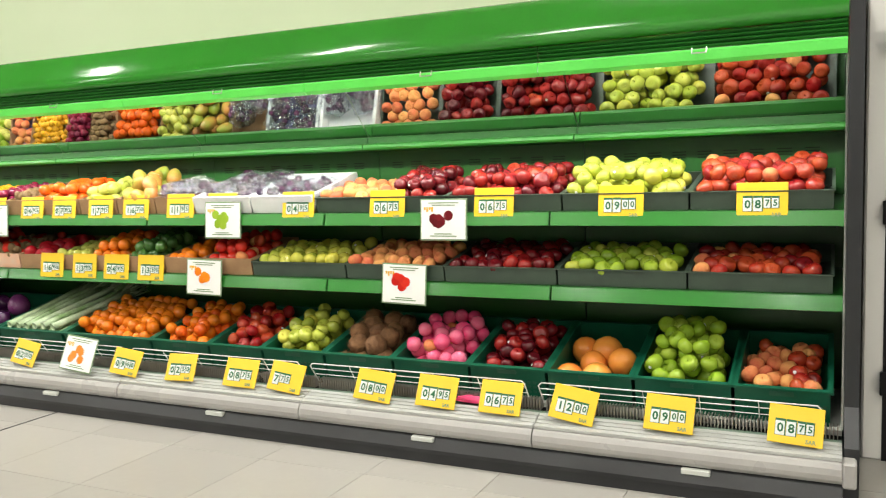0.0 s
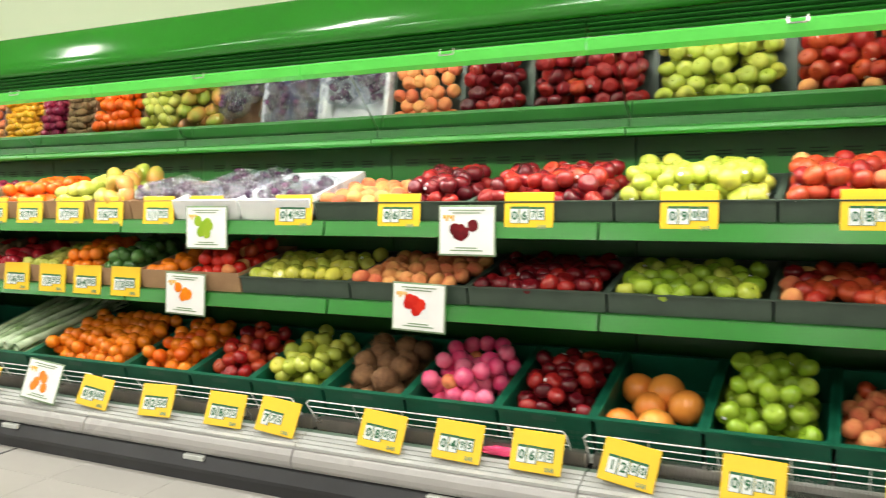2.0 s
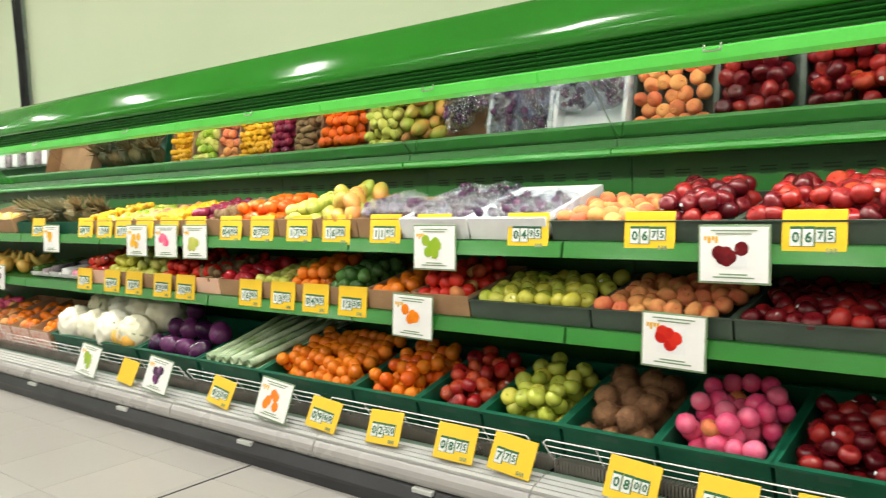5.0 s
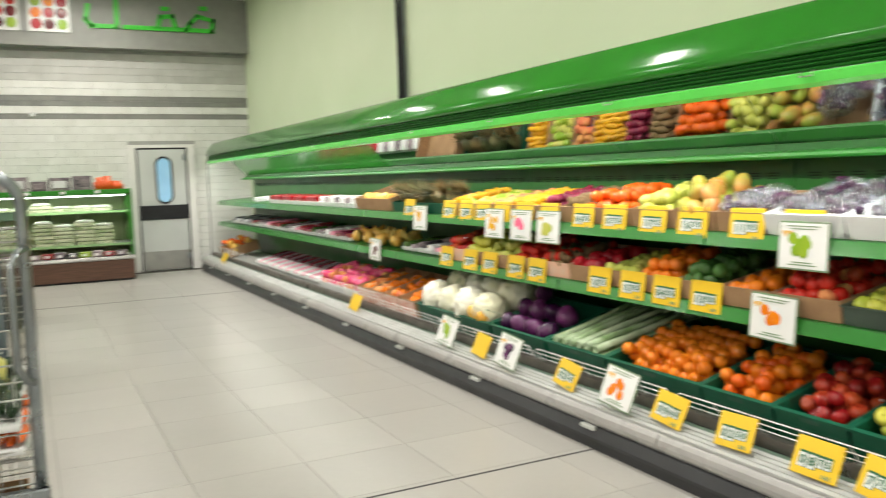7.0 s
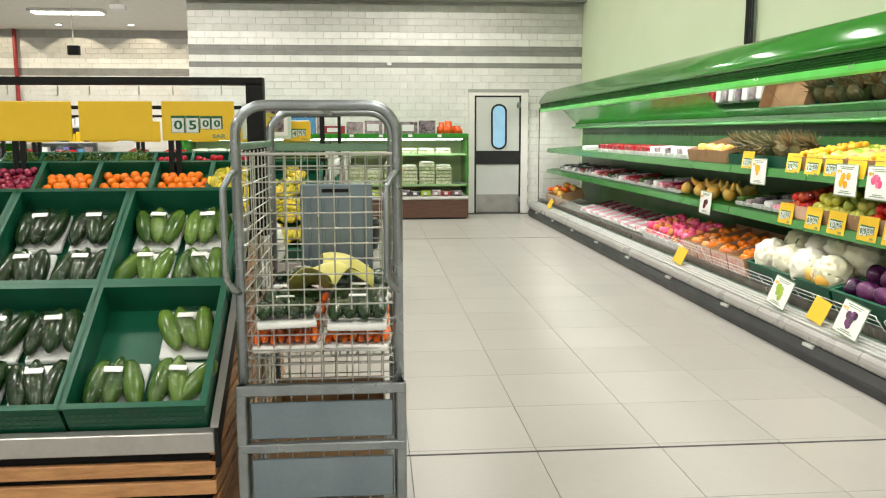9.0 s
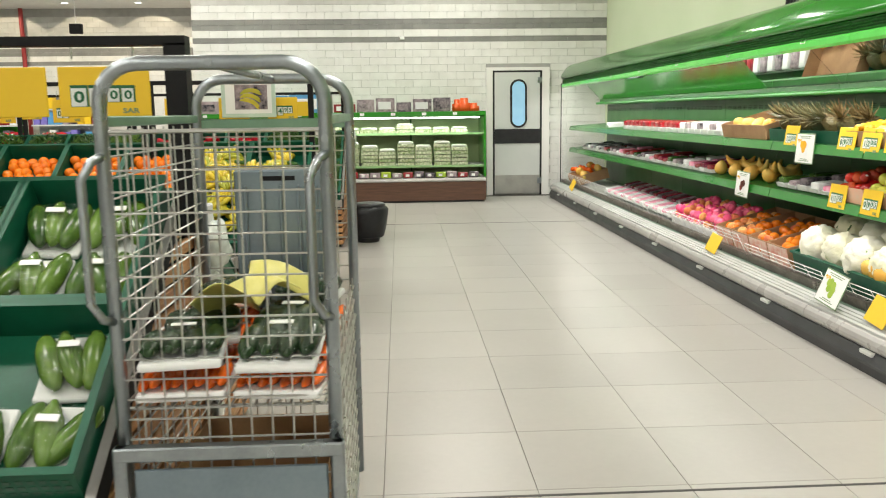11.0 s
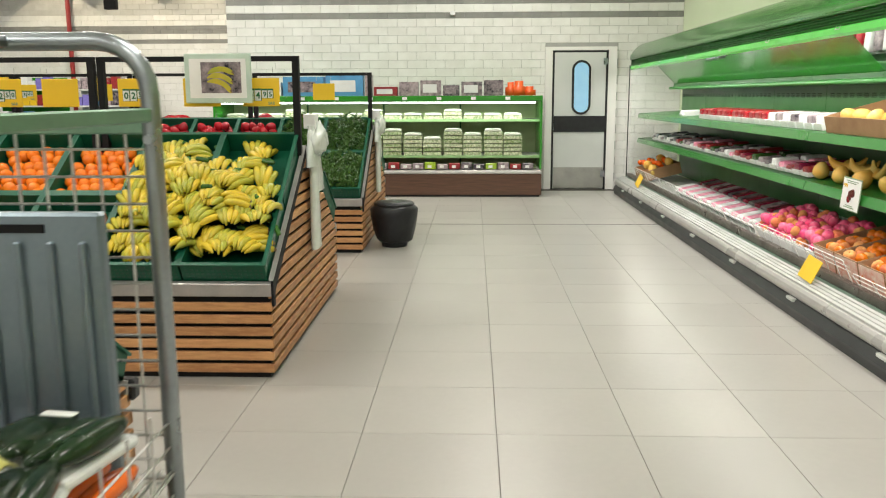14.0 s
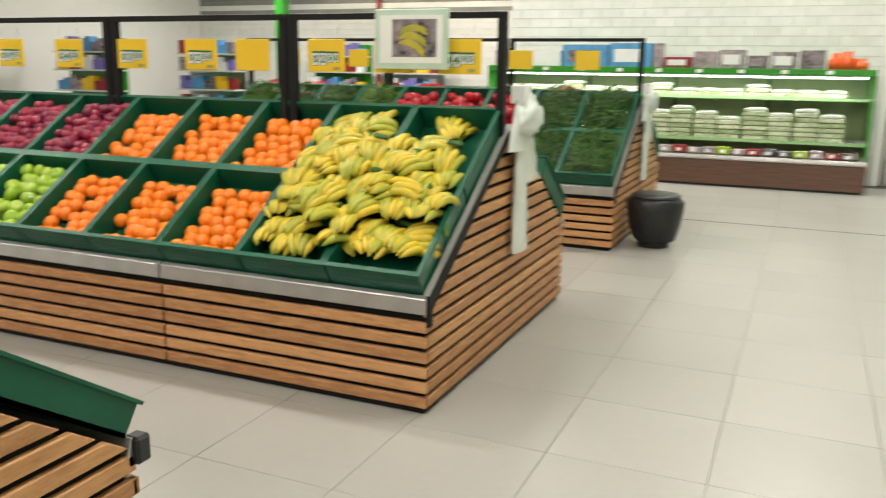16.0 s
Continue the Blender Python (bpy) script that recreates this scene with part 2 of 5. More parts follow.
# ---------- mesh helpers ----------
def box(bm, x0, y0, z0, x1, y1, z1, m=None):
    g = bmesh.ops.create_cube(bm, size=1)["verts"]
    bmesh.ops.transform(bm, matrix=Matrix.Translation(((x0 + x1) / 2, (y0 + y1) / 2, (z0 + z1) / 2))
                        @ Matrix.Diagonal((abs(x1 - x0), abs(y1 - y0), abs(z1 - z0), 1)), verts=g)
    if m is not None:
        bmesh.ops.transform(bm, matrix=m, verts=g)
    return g


def bevel(bm, w, seg=1):
    bmesh.ops.bevel(bm, geom=bm.edges[:], offset=w, segments=seg, affect="EDGES", profile=0.5)
    return bm


def prism(bm, pts, lo, hi, axis="x"):
    """A closed outline of (y, z) or (x, z) points drawn out along x or y."""
    def v(p, s):
        return bm.verts.new((s, p[0], p[1]) if axis == "x" else (p[0], s, p[1]))
    a, b = [v(p, lo) for p in pts], [v(p, hi) for p in pts]
    n = len(pts)
    for i in range(n):
        bm.faces.new((a[i], a[(i + 1) % n], b[(i + 1) % n], b[i]))
    bm.faces.new(a)
    bm.faces.new(b)
    bmesh.ops.recalc_face_normals(bm, faces=bm.faces[:])
    return bm


def rod(bm, p, q, r, seg=6):
    p, q = Vector(p), Vector(q)
    d = q - p
    g = bmesh.ops.create_cone(bm, cap_ends=True, segments=seg, radius1=r, radius2=r, depth=d.length)["verts"]
    bmesh.ops.transform(bm, matrix=Matrix.Translation((p + q) / 2) @ d.to_track_quat("Z", "Y").to_matrix().to_4x4(), verts=g)


def path_rod(bm, pts, r, seg=6):
    for a, b in zip(pts, pts[1:]):
        rod(bm, a, b, r, seg)


def sweep(bm, pts, r, seg=10):
    """A round tube along a path with clean bends."""
    pts = [Vector(p) for p in pts]
    rings = []
    for i, p in enumerate(pts):
        d1 = (pts[min(i + 1, len(pts) - 1)] - pts[max(i - 1, 0)]).normalized()
        side = d1.cross(Vector((1, 0, 0)) if abs(d1.x) < 0.9 else Vector((0, 1, 0))).normalized()
        up = side.cross(d1)
        rings.append([bm.verts.new(p + side * r * math.cos(6.2832 * q / seg) + up * r * math.sin(6.2832 * q / seg)) for q in range(seg)])
    for a, b in zip(rings, rings[1:]):
        for q in range(seg):
            bm.faces.new((a[q], a[(q + 1) % seg], b[(q + 1) % seg], b[q]))
    bm.faces.new(rings[0])
    bm.faces.new(rings[-1])
    bmesh.ops.recalc_face_normals(bm, faces=bm.faces[:])


def mesh_of(name, bm, mat, smooth=False):
    me = bpy.data.meshes.new(name)
    bm.to_mesh(me)
    bm.free()
    me.materials.append(mat)
    if smooth:
        for p in me.polygons:
            p.use_smooth = True
    return me


def part(name, bm, mat, parent, label="", smooth=False):
    ob = new(name, mesh_of(name, bm, mat, smooth))
    ob.parent = parent
    return tagged(ob, label)


def setting(name, bm, mat, label, category):
    return tagged(new(name, mesh_of(name, bm, mat)), label, category, kind="structure")


def empty(name, m, label, category, group=""):
    ob = new(name)
    ob.empty_display_size = 0.05
    ob.matrix_world = m
    return tagged(ob, label, category, group)


def solid(f, *a):
    bm = bmesh.new()
    f(bm, *a)
    return bm


def B(*a):
    return solid(box, *a)


def BB(w, *a):
    return bevel(solid(box, *a), w)


def text_mesh(body, size, mat, cache={}):
    key = (body, size, mat.name)
    if key not in cache:
        c = bpy.data.curves.new("text", "FONT")
        c.body, c.size, c.align_x, c.align_y, c.extrude, c.offset = body, size, "CENTER", "CENTER", 0.0006, size * 0.025
        c.resolution_u = 2
        o = bpy.data.objects.new("text", c)
        me = bpy.data.meshes.new_from_object(o)
        me.materials.clear()
        me.materials.append(mat)
        bpy.data.objects.remove(o)
        cache[key] = me
    return cache[key]


# ---------- room ----------
X_BACK, X_FAR, Y_WALL, Y_RET = -16.92, -22.7, 5.5, -1.64
setting("floor", B(-23.2, -12.2, -0.2, 4.3, 5.7, -0.008), grout, "pale grey polished porcelain tile floor", "floor")
setting("wall_east", B(-17.2, Y_WALL, -0.2, 4.3, Y_WALL + 0.2, CEIL), wall_green, "plain pale green painted wall behind the cold case", "wall")
wall_back = setting("wall_north", B(X_BACK - 0.25, Y_RET, -0.2, X_BACK, Y_WALL, CEIL), mortar, "white glazed brick tile wall with two grey stripes", "wall")
# return and recessed wall
setting("wall_return", B(X_FAR, Y_RET, -0.2, X_BACK - 0.25, Y_RET + 0.2, CEIL), wall_white, "white painted return wall", "wall")
wall_far = setting("wall_far", B(X_FAR - 0.2, -12.2, -0.2, X_FAR, Y_RET + 0.2, CEIL), mortar, "recessed white brick tile wall with grey stripe", "wall")
setting("wall_west", B(-23.2, -12.4, -0.2, 4.3, -12.2, CEIL), wall_white, "plain white shop wall", "wall")
setting("wall_south", B(4.3, -12.4, -0.2, 4.5, 5.7, CEIL), wall_white, "plain white shop wall", "wall")
setting("ceiling", B(-23.2, -12.4, CEIL, 4.5, 5.7, CEIL + 0.2), ceil_mat, "flat off-white shop ceiling", "ceiling")
setting("ceiling_drop", B(X_FAR, -12.2, 3.97, X_FAR + 5.6, Y_RET - 0.02, CEIL), ceil_mat, "lowered off-white ceiling before the recess", "ceiling")
setting("pillar", BB(0.01, -0.675, 5.2, 0, 0.3, 5.49, 4.7), wall_white, "white painted pillar beside the cold case", "pillar")
pillar = bpy.data.objects["pillar"]
part("door_gap", B(-0.588, 5.196, 0.0, -0.548, 5.2, 2.3), black, pillar)
for hz in (0.32, 1.12, 1.9):
    part("hinge", BB(0.004, -0.6, 5.165, hz, -0.53, 5.198, hz + 0.11), black, pillar)
# bulkhead with sign
fascia = setting("fascia", B(X_BACK + 0.004, Y_RET, 3.83, X_BACK + 0.3, Y_WALL - 0.004, CEIL), fascia_mat, "grey painted bulkhead above the brick wall", "bulkhead")
XS = X_BACK + 0.305
for y0, mt in ((1.22, F["tomato"]), (1.96, F["pepper"]), (0.5, F["orange"])):
    sg = empty("picture_sign", Matrix.Translation((XS, y0, 4.05)), "square picture panel of fruit on the grey bulkhead", "sign", "bulkhead pictures")
    part("panel", B(0, 0, 0, 0.02, 0.62, 0.62), paper, sg)
    for j in range(9):
        bm = bmesh.new()
        bmesh.ops.create_icosphere(bm, subdivisions=2, radius=0.085)
        bmesh.ops.transform(bm, matrix=Matrix.Translation((0.024, 0.12 + 0.19 * (j % 3), 0.12 + 0.18 * (j // 3))) @ Matrix.Diagonal((0.06, 1, 1, 1)), verts=bm.verts[:])
        part("printed_fruit", bm, (mt, F["orange"], F["lime_apple"], F["dark_apple"])[j * 7 % 4], sg)
# strokes of the green word on the bulkhead
word = empty("wall_lettering", Matrix.Translation((XS, 0, 0)), "raised bright green Arabic lettering on the grey bulkhead", "sign")
for pts in (((2.86, 4.5), (2.82, 4.28), (2.9, 4.18), (3.3, 4.18)), ((3.3, 4.62), (3.3, 4.18)), ((3.42, 4.18), (4.86, 4.18), (4.88, 4.36), (4.62, 4.42), (4.5, 4.3), (4.42, 4.18)),
            ((3.95, 4.2), (4.0, 4.38), (4.2, 4.4), (4.24, 4.22)), ((4.05, 4.52), (4.12, 4.52)), ((4.7, 4.56), (4.76, 4.56))):
    bm = bmesh.new()
    for (a, b), (c, d) in zip(pts, pts[1:]):
        dv = Vector((c - a, d - b)).normalized() * 0.035
        nx = Vector((-dv.y, dv.x))
        q = [(a - dv.x + nx.x, b - dv.y + nx.y), (c + dv.x + nx.x, d + dv.y + nx.y), (c + dv.x - nx.x, d + dv.y - nx.y), (a - dv.x - nx.x, b - dv.y - nx.y)]
        vs = [bm.verts.new((s, p[0], p[1])) for s in (0.0, 0.03) for p in q]
        for f in ((0, 1, 2, 3), (7, 6, 5, 4), (0, 4, 5, 1), (1, 5, 6, 2), (2, 6, 7, 3), (3, 7, 4, 0)):
            bm.faces.new([vs[i] for i in f])
    part("letter", bm, sign_green, word)
# ceiling lamps; the last two fixtures are added for the recess fill
for lx, ly, lz in [(a, b, CEIL) for a in LAMP_X for b in LAMP_Y] + [(-19.3, -4.5, 3.97), (-19.3, -8.5, 3.97)]:
    c = empty("ceiling_light", Matrix.Translation((lx, ly, lz)), "white recessed fluorescent ceiling panel light", "ceiling light", "ceiling lights")
    part("frame", BB(0.01, -0.22, -0.72, -0.06, 0.22, 0.72, 0), metal_frame, c)
    part("diffuser", B(-0.17, -0.66, -0.08, 0.17, 0.66, -0.062), lamp_mat, c)
for dy in (-2.3, -3.9, -5.5, -7.2):
    c = empty("downlight", Matrix.Translation((X_FAR + 1.1, dy, 3.97)), "small round recessed downlight, lit", "downlight", "downlights")
    bm = bmesh.new()
    bmesh.ops.create_cone(bm, cap_ends=True, segments=16, radius1=0.09, radius2=0.09, depth=0.03)
    part("rim", bm, metal_frame, c)
    bm = bmesh.new()
    bmesh.ops.create_cone(bm, cap_ends=True, segments=16, radius1=0.065, radius2=0.065, depth=0.04)
    part("bulb", bm, tube_white, c)
    s = bpy.data.lights.new("downlight_beam", "SPOT")
    s.energy, s.spot_size, s.color = 50, 1.6, (1.0, 0.85, 0.6)
    so = new("downlight_beam", s)
    so.matrix_world = look((X_FAR + 1.1, dy, 3.9), (X_FAR, dy, 2.6))
# pipe and security camera in the recess
setting("fire_pipe", solid(rod, (X_FAR + 0.1, -6.9, 0), (X_FAR + 0.1, -6.9, 3.97), 0.05, 10), red_pipe, "red vertical fire pipe on the brick wall", "pipe")
cm = empty("security_camera", Matrix.Translation((-17.6, -3.0, 3.97)), "small white security camera under the ceiling", "camera")
part("stem", solid(rod, (0, 0, -0.14), (0, 0, 0), 0.02), metal_frame, cm)
part("housing", BB(0.015, -0.06, -0.14, -0.24, 0.12, 0.14, -0.14), metal_frame, cm)
hs = empty("hanging_sensor", Matrix.Translation((-18.5, -4.15, 0)), "small black box hanging from a thin rod", "sensor")
part("rod", solid(rod, (0, 0, 3.18), (0, 0, 3.97), 0.008), metal_frame, hs)
part("housing", BB(0.01, -0.06, -0.11, 3.0, 0.06, 0.11, 3.18), black, hs)
# cable duct on the green wall
cd = empty("cable_duct", Matrix.Translation((-9.86, Y_WALL, 2.2)), "dark vertical cable tray with loose black cables on the wall", "cable duct")
part("tray", B(-0.05, -0.04, 0, 0.05, 0, 2.5), steel, cd)
for dx in (-0.07, -0.02, 0.035, 0.075):
    bm = bmesh.new()
    sweep(bm, [(dx + 0.012 * math.sin(7 * k + dx * 90), -0.055, 0.02 + 0.25 * k) for k in range(11)], 0.013, 6)
    part("cable", bm, rubber, cd)


# door in the brick wall
DY0, DY1, DH = 3.51, 4.34, 2.15
d = setting("door_1", BB(0.004, X_BACK + 0.01, DY0 + 0.015, 0.012, X_BACK + 0.055, DY1 - 0.015, DH - 0.012), door_mat, "pale grey swing door with oval window and black band", "door")
part("door_frame", B(X_BACK, DY0 - 0.13, 0, X_BACK + 0.07, DY0 - 0.02, DH + 0.075), wall_white, d)
part("door_frame", B(X_BACK, DY1 + 0.02, 0, X_BACK + 0.07, DY1 + 0.15, DH + 0.075), wall_white, d)
part("door_frame", B(X_BACK, DY0 - 0.02, DH + 0.02, X_BACK + 0.07, DY1 + 0.02, DH + 0.075), wall_white, d)
for a in ((DY0 - 0.02, 0, DY0 + 0.014, DH + 0.02), (DY1 - 0.014, 0, DY1 + 0.02, DH + 0.02), (DY0 + 0.014, DH - 0.01, DY1 - 0.014, DH + 0.02)):
    part("gasket", B(X_BACK + 0.002, a[0], a[1], X_BACK + 0.05, a[2], a[3]), rubber, d)
part("bumper_band", BB(0.004, X_BACK + 0.05, DY0 + 0.015, 0.91, X_BACK + 0.075, DY1 - 0.015, 1.16), rubber, d)
part("kick_plate", BB(0.002, X_BACK + 0.05, DY0 + 0.02, 0.02, X_BACK + 0.06, DY1 - 0.02, 0.35), kick_mat, d)
for hz in (0.2, 1.95):
    part("hinge", BB(0.003, X_BACK + 0.05, DY1 - 0.06, hz, X_BACK + 0.08, DY1 + 0.01, hz + 0.1), steel, d)


def oval(bm, w, h, x0, x1):
    pts = []
    for k in range(24):
        a = 2 * math.pi * k / 24
        pts.append((math.cos(a) * w, math.sin(a) * w + (h - w if math.sin(a) > 0 else w - h)))
    prism(bm, pts, x0, x1)


wn = part("window", bmesh.new(), rubber, d)
for nm, w, h, x1, mt in (("window_rim", 0.15, 0.42, 0.072, rubber), ("pane", 0.115, 0.385, 0.078, blue_pane_glow)):
    bm = solid(oval, w, h, 0.05, x1)
    bmesh.ops.translate(bm, verts=bm.verts[:], vec=(X_BACK, (DY0 + DY1) / 2 + 0.02, 1.6))
    part(nm, bm, mt, d)
bpy.data.objects.remove(wn)

# ---------- the long cold case ----------
ledge_green = M("satin_green", (0.022, 0.22, 0.02), (0.018, 0.19, 0.015), 0.45, scale=3)
M_strip = M("sage_strip", (0.13, 0.20, 0.15), (0.10, 0.15, 0.11), 0.35)
MOD, XR, NM = 1.296, -0.76, 12
XL = XR - MOD * NM
case = empty("refrigerated_display_case", Matrix.Identity(4), "long green open refrigerated produce case with mirror and lit canopy", "display case")
part("plinth", B(XL, 4.415, 0.0, XR, 5.4, 0.05), charcoal, case, "dark recessed plinth")
part("base", solid(prism, [(4.405, 0.052), (4.402, 0.07), (4.43, 0.122), (4.52, 0.2), (4.7, 0.26), (5.42, 0.26), (5.42, 0.052)], XL, XR), charcoal, case, "charcoal base panel")
for k in range(NM):
    a, b = XR - MOD * (k + 1) + 0.003, XR - MOD * k - 0.003
    part("bumper", bevel(solid(prism, [(4.515, 0.128), (4.45, 0.128), (4.430, 0.134), (4.419, 0.15), (4.416, 0.17), (4.422, 0.195), (4.436, 0.215), (4.455, 0.222), (4.515, 0.222)], a, b), 0.0008), bumper_mat, case, "grey plastic bumper rail")
    rib = [(4.446, 0.222)]
    for j in range(4):
        y = 4.445 + 0.028 * j
        rib += [(y + 0.001, 0.234 + 0.009 * j), (y + 0.022, 0.240 + 0.009 * j), (y + 0.0275, 0.232 + 0.009 * j)]
    bm = solid(prism, rib + [(4.557, 0.222)], a, b)
    part("ledge", bm, ledge_mat, case, "ribbed pale grey ledge")
    part("tag_strip", B(a, 4.558, 0.25, b, 4.60, 0.262), M_strip, case)
    part("clip", BB(0.003, b - 0.62, 4.408, 0.104, b - 0.5, 4.465, 0.127), deck_white, case, "white plastic clip")
    bm = bmesh.new()
    for j in range(86):
        x = a + 0.01 + j * (MOD - 0.02) / 86
        box(bm, x, 4.605, 0.262, x + 0.005, 4.66, 0.315)
    part("air_grille", bm, coil_mat, case, "grey metal air grille")
    part("deck", B(a, 4.66, 0.262, b, 5.36, 0.285), deck_white, case)
    bm = bmesh.new()
    box(bm, a, 5.385, 0.285, b, 5.42, 1.64)
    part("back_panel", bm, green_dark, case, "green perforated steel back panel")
    bm = bmesh.new()
    for j in range(9):
        x = a + 0.09 + j * 0.128
        for z in (1.455, 1.47, 1.485):
            box(bm, x, 5.380, z, x + 0.07, 5.386, z + 0.006)
    tagged(part("vent_slot", bm, slot_mat, case), kind="stuff")
    for z, nm in ((0.845, "shelf"), (1.21, "shelf")):
        bm = bmesh.new()
        prism(bm, [(4.752, z - 0.068), (4.74, z - 0.066), (4.755, z), (5.38, z + 0.045), (5.38, z + 0.025), (4.77, z - 0.02)], a, b)
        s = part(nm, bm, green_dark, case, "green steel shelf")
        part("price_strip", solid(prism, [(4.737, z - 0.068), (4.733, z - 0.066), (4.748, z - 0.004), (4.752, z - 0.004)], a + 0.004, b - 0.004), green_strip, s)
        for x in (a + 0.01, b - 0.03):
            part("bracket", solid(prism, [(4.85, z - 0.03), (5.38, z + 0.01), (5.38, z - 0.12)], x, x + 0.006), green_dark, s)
    part("mirror_backing", B(a, 5.25, 1.59, b, 5.27, 1.64), green_dark, case)
    part("mirror_ledge", bevel(solid(prism, [(5.19, 1.562), (5.182, 1.575), (5.186, 1.592), (5.20, 1.60), (5.385, 1.61), (5.385, 1.562)], a, b), 0.0015), ledge_green, case, "green ledge under the mirror")
    part("mirror", solid(prism, [(5.265, 1.642), (4.80, 2.107), (4.806, 2.113), (5.275, 1.644)], a, b), mirror_mat if k < 7 else green_paint, case, "tilted mirror panel" if k < 7 else "sloped green panel")
    # canopy
    for j in range(4):
        z = 1.912 + 0.018 * j
        bm = bmesh.new()
        prism(bm, [(4.612, z), (4.600, z + 0.008), (4.612, z + 0.016), (4.64, z + 0.018), (4.64, z)], a, b)
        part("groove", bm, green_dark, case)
    part("light_cover", solid(prism, [(4.606, 1.908), (4.598, 1.90), (4.602, 1.862), (4.625, 1.846), (4.645, 1.85), (4.65, 1.908)], a, b), tube_mat, case, "lit translucent green light cover")
    bm = bmesh.new()
    path_rod(bm, [(b - 0.6, 4.596, 1.915), (b - 0.6, 4.588, 1.89), (b - 0.54, 4.588, 1.89), (b - 0.54, 4.596, 1.915)], 0.003)
    part("hook", bm, steel_wire, case)
part("canopy", solid(prism, [(4.61, 1.985), (4.592, 1.992), (4.582, 2.01), (4.584, 2.035), (4.60, 2.07), (4.63, 2.115), (4.67, 2.165), (4.70, 2.195), (4.73, 2.215), (4.77, 2.228), (5.48, 2.24), (5.48, 2.2), (4.80, 2.18), (4.64, 1.985)], XL, XR), green_paint, case, "glossy green canopy", smooth=True)
part("tube", solid(rod, (XL - 0.03, 4.70, 1.89), (XR - 0.02, 4.70, 1.89), 0.013, 8), tube_white, case, "white fluorescent tube")
part("end_panel", solid(prism, [(4.50, 0.02), (4.50, 0.26), (4.62, 0.40), (4.62, 2.2), (5.48, 2.24), (5.48, 0.02)], XR + 0.004, XR + 0.06), charcoal, case, "charcoal end panel")
part("end_mirror", solid(prism, [(4.66, 0.29), (4.76, 1.86), (5.37, 1.64), (5.37, 0.29)], XR - 0.006, XR + 0.002), dark_mirror, case, "smoked mirror lining")
part("end_cap", BB(0.008, XR - 0.002, 4.415, 0.12, XR + 0.05, 4.52, 0.225), bumper_mat, case)
g = part("glass_end", solid(prism, [(4.60, 0.24), (4.60, 1.90), (5.37, 1.90), (5.37, 0.24)], XL - 0.012, XL), glass_mat, case, "clear glass end panel")
g.visible_shadow = False
part("glass_edge", B(XL - 0.016, 4.588, 0.24, XL + 0.006, 4.60, 1.92), black, case)
part("hanging_hardware", bevel(solid(box, -13.4, 4.92, 1.87, -12.9, 5.0, 1.96), 0.01), steel, case)

# clear fences on the shelf fronts of the far half
for k in range(7, NM):
    a, b = XR - MOD * (k + 1) + 0.01, XR - MOD * k - 0.01
    for z in (0.848, 1.213):
        g = part("clear_fence", B(a, 4.753, z, b, 4.757, z + 0.085), glass_mat, case, "clear plastic shelf fence")
        g.visible_shadow = False

# ---------- fruit ----------
def fruit_mesh(name, r, mat, kind, cache={}):
    if name in cache:
        return cache[name]
    bm = bmesh.new()
    bmesh.ops.create_uvsphere(bm, u_segments=14 if kind != "curd" else 44, v_segments=9 if kind != "curd" else 30, radius=r)
    for v in bm.verts:
        c = v.co
        h = c.z / r
        if kind == "apple":
            s = 1.03 + 0.08 * h
            c.x, c.y = c.x * s, c.y * s
            rr = math.hypot(c.x, c.y) / r
            c.z = c.z * 0.92 - 0.34 * r * max(0, 1 - rr * 2.1) * (1 if h > 0 else -0.6)
        elif kind == "long":
            c.z *= 1.45
            c.x *= 0.92
        elif kind == "pear":
            s = 1.0 - 0.22 * h
            c.x, c.y, c.z = c.x * s, c.y * s, c.z * 1.15
        elif kind == "rough":
            c *= 1 + 0.10 * noise.noise(c * (3.2 / r))
        elif kind == "curd":
            c *= 0.95 + 0.20 * abs(noise.noise(c * (2.2 / r))) + 0.12 * abs(noise.noise(c * (6 / r)))
        c *= 1 + 0.025 * noise.noise(c * (1.4 / r) + Vector((3, 1, 2)))
    if name == "coconut":
        r3 = random.Random(3)
        for q in range(150):
            dv = Vector((r3.gauss(0, 1), r3.gauss(0, 1), r3.gauss(0, 1))).normalized()
            sd = dv.cross(Vector((r3.gauss(0, 1), r3.gauss(0, 1), 1))).normalized()
            p0 = dv * r
            p1 = p0 + (dv * 0.35 + sd) * r * 0.55
            bm.faces.new([bm.verts.new(p) for p in (p0 + sd.cross(dv) * 0.0022, p0 - sd.cross(dv) * 0.0022, p1)])
    if kind == "apple":
        rod(bm, (0, 0, r * 0.62), (r * 0.1, 0, r * 1.0), r * 0.05, 4)
    cache[name] = mesh_of(name, bm, mat, True)
    return cache[name]


SPEC = {"red_apple": (0.040, "apple"), "dark_apple": (0.039, "apple"), "crimson_apple": (0.040, "apple"), "green_apple": (0.041, "apple"), "lime_apple": (0.041, "apple"),
        "yellow_apple": (0.041, "apple"), "peach": (0.038, "apple"), "orange": (0.038, "round"), "tangerine": (0.038, "round"), "mango": (0.05, "long"),
        "yellow_plum": (0.025, "round"), "guava": (0.036, "pear"), "avocado": (0.038, "pear"), "tomato": (0.036, "round"), "kiwi": (0.027, "long"),
        "coconut": (0.058, "rough"), "pink_wrapped_apple": (0.042, "rough"), "grapefruit": (0.075, "round"), "aubergine": (0.07, "pear"),
        "cauliflower": (0.138, "curd"), "pepper": (0.045, "pear"), "purple_plum": (0.03, "round"), "grape": (0.02, "round"), "squash": (0.06, "pear")}
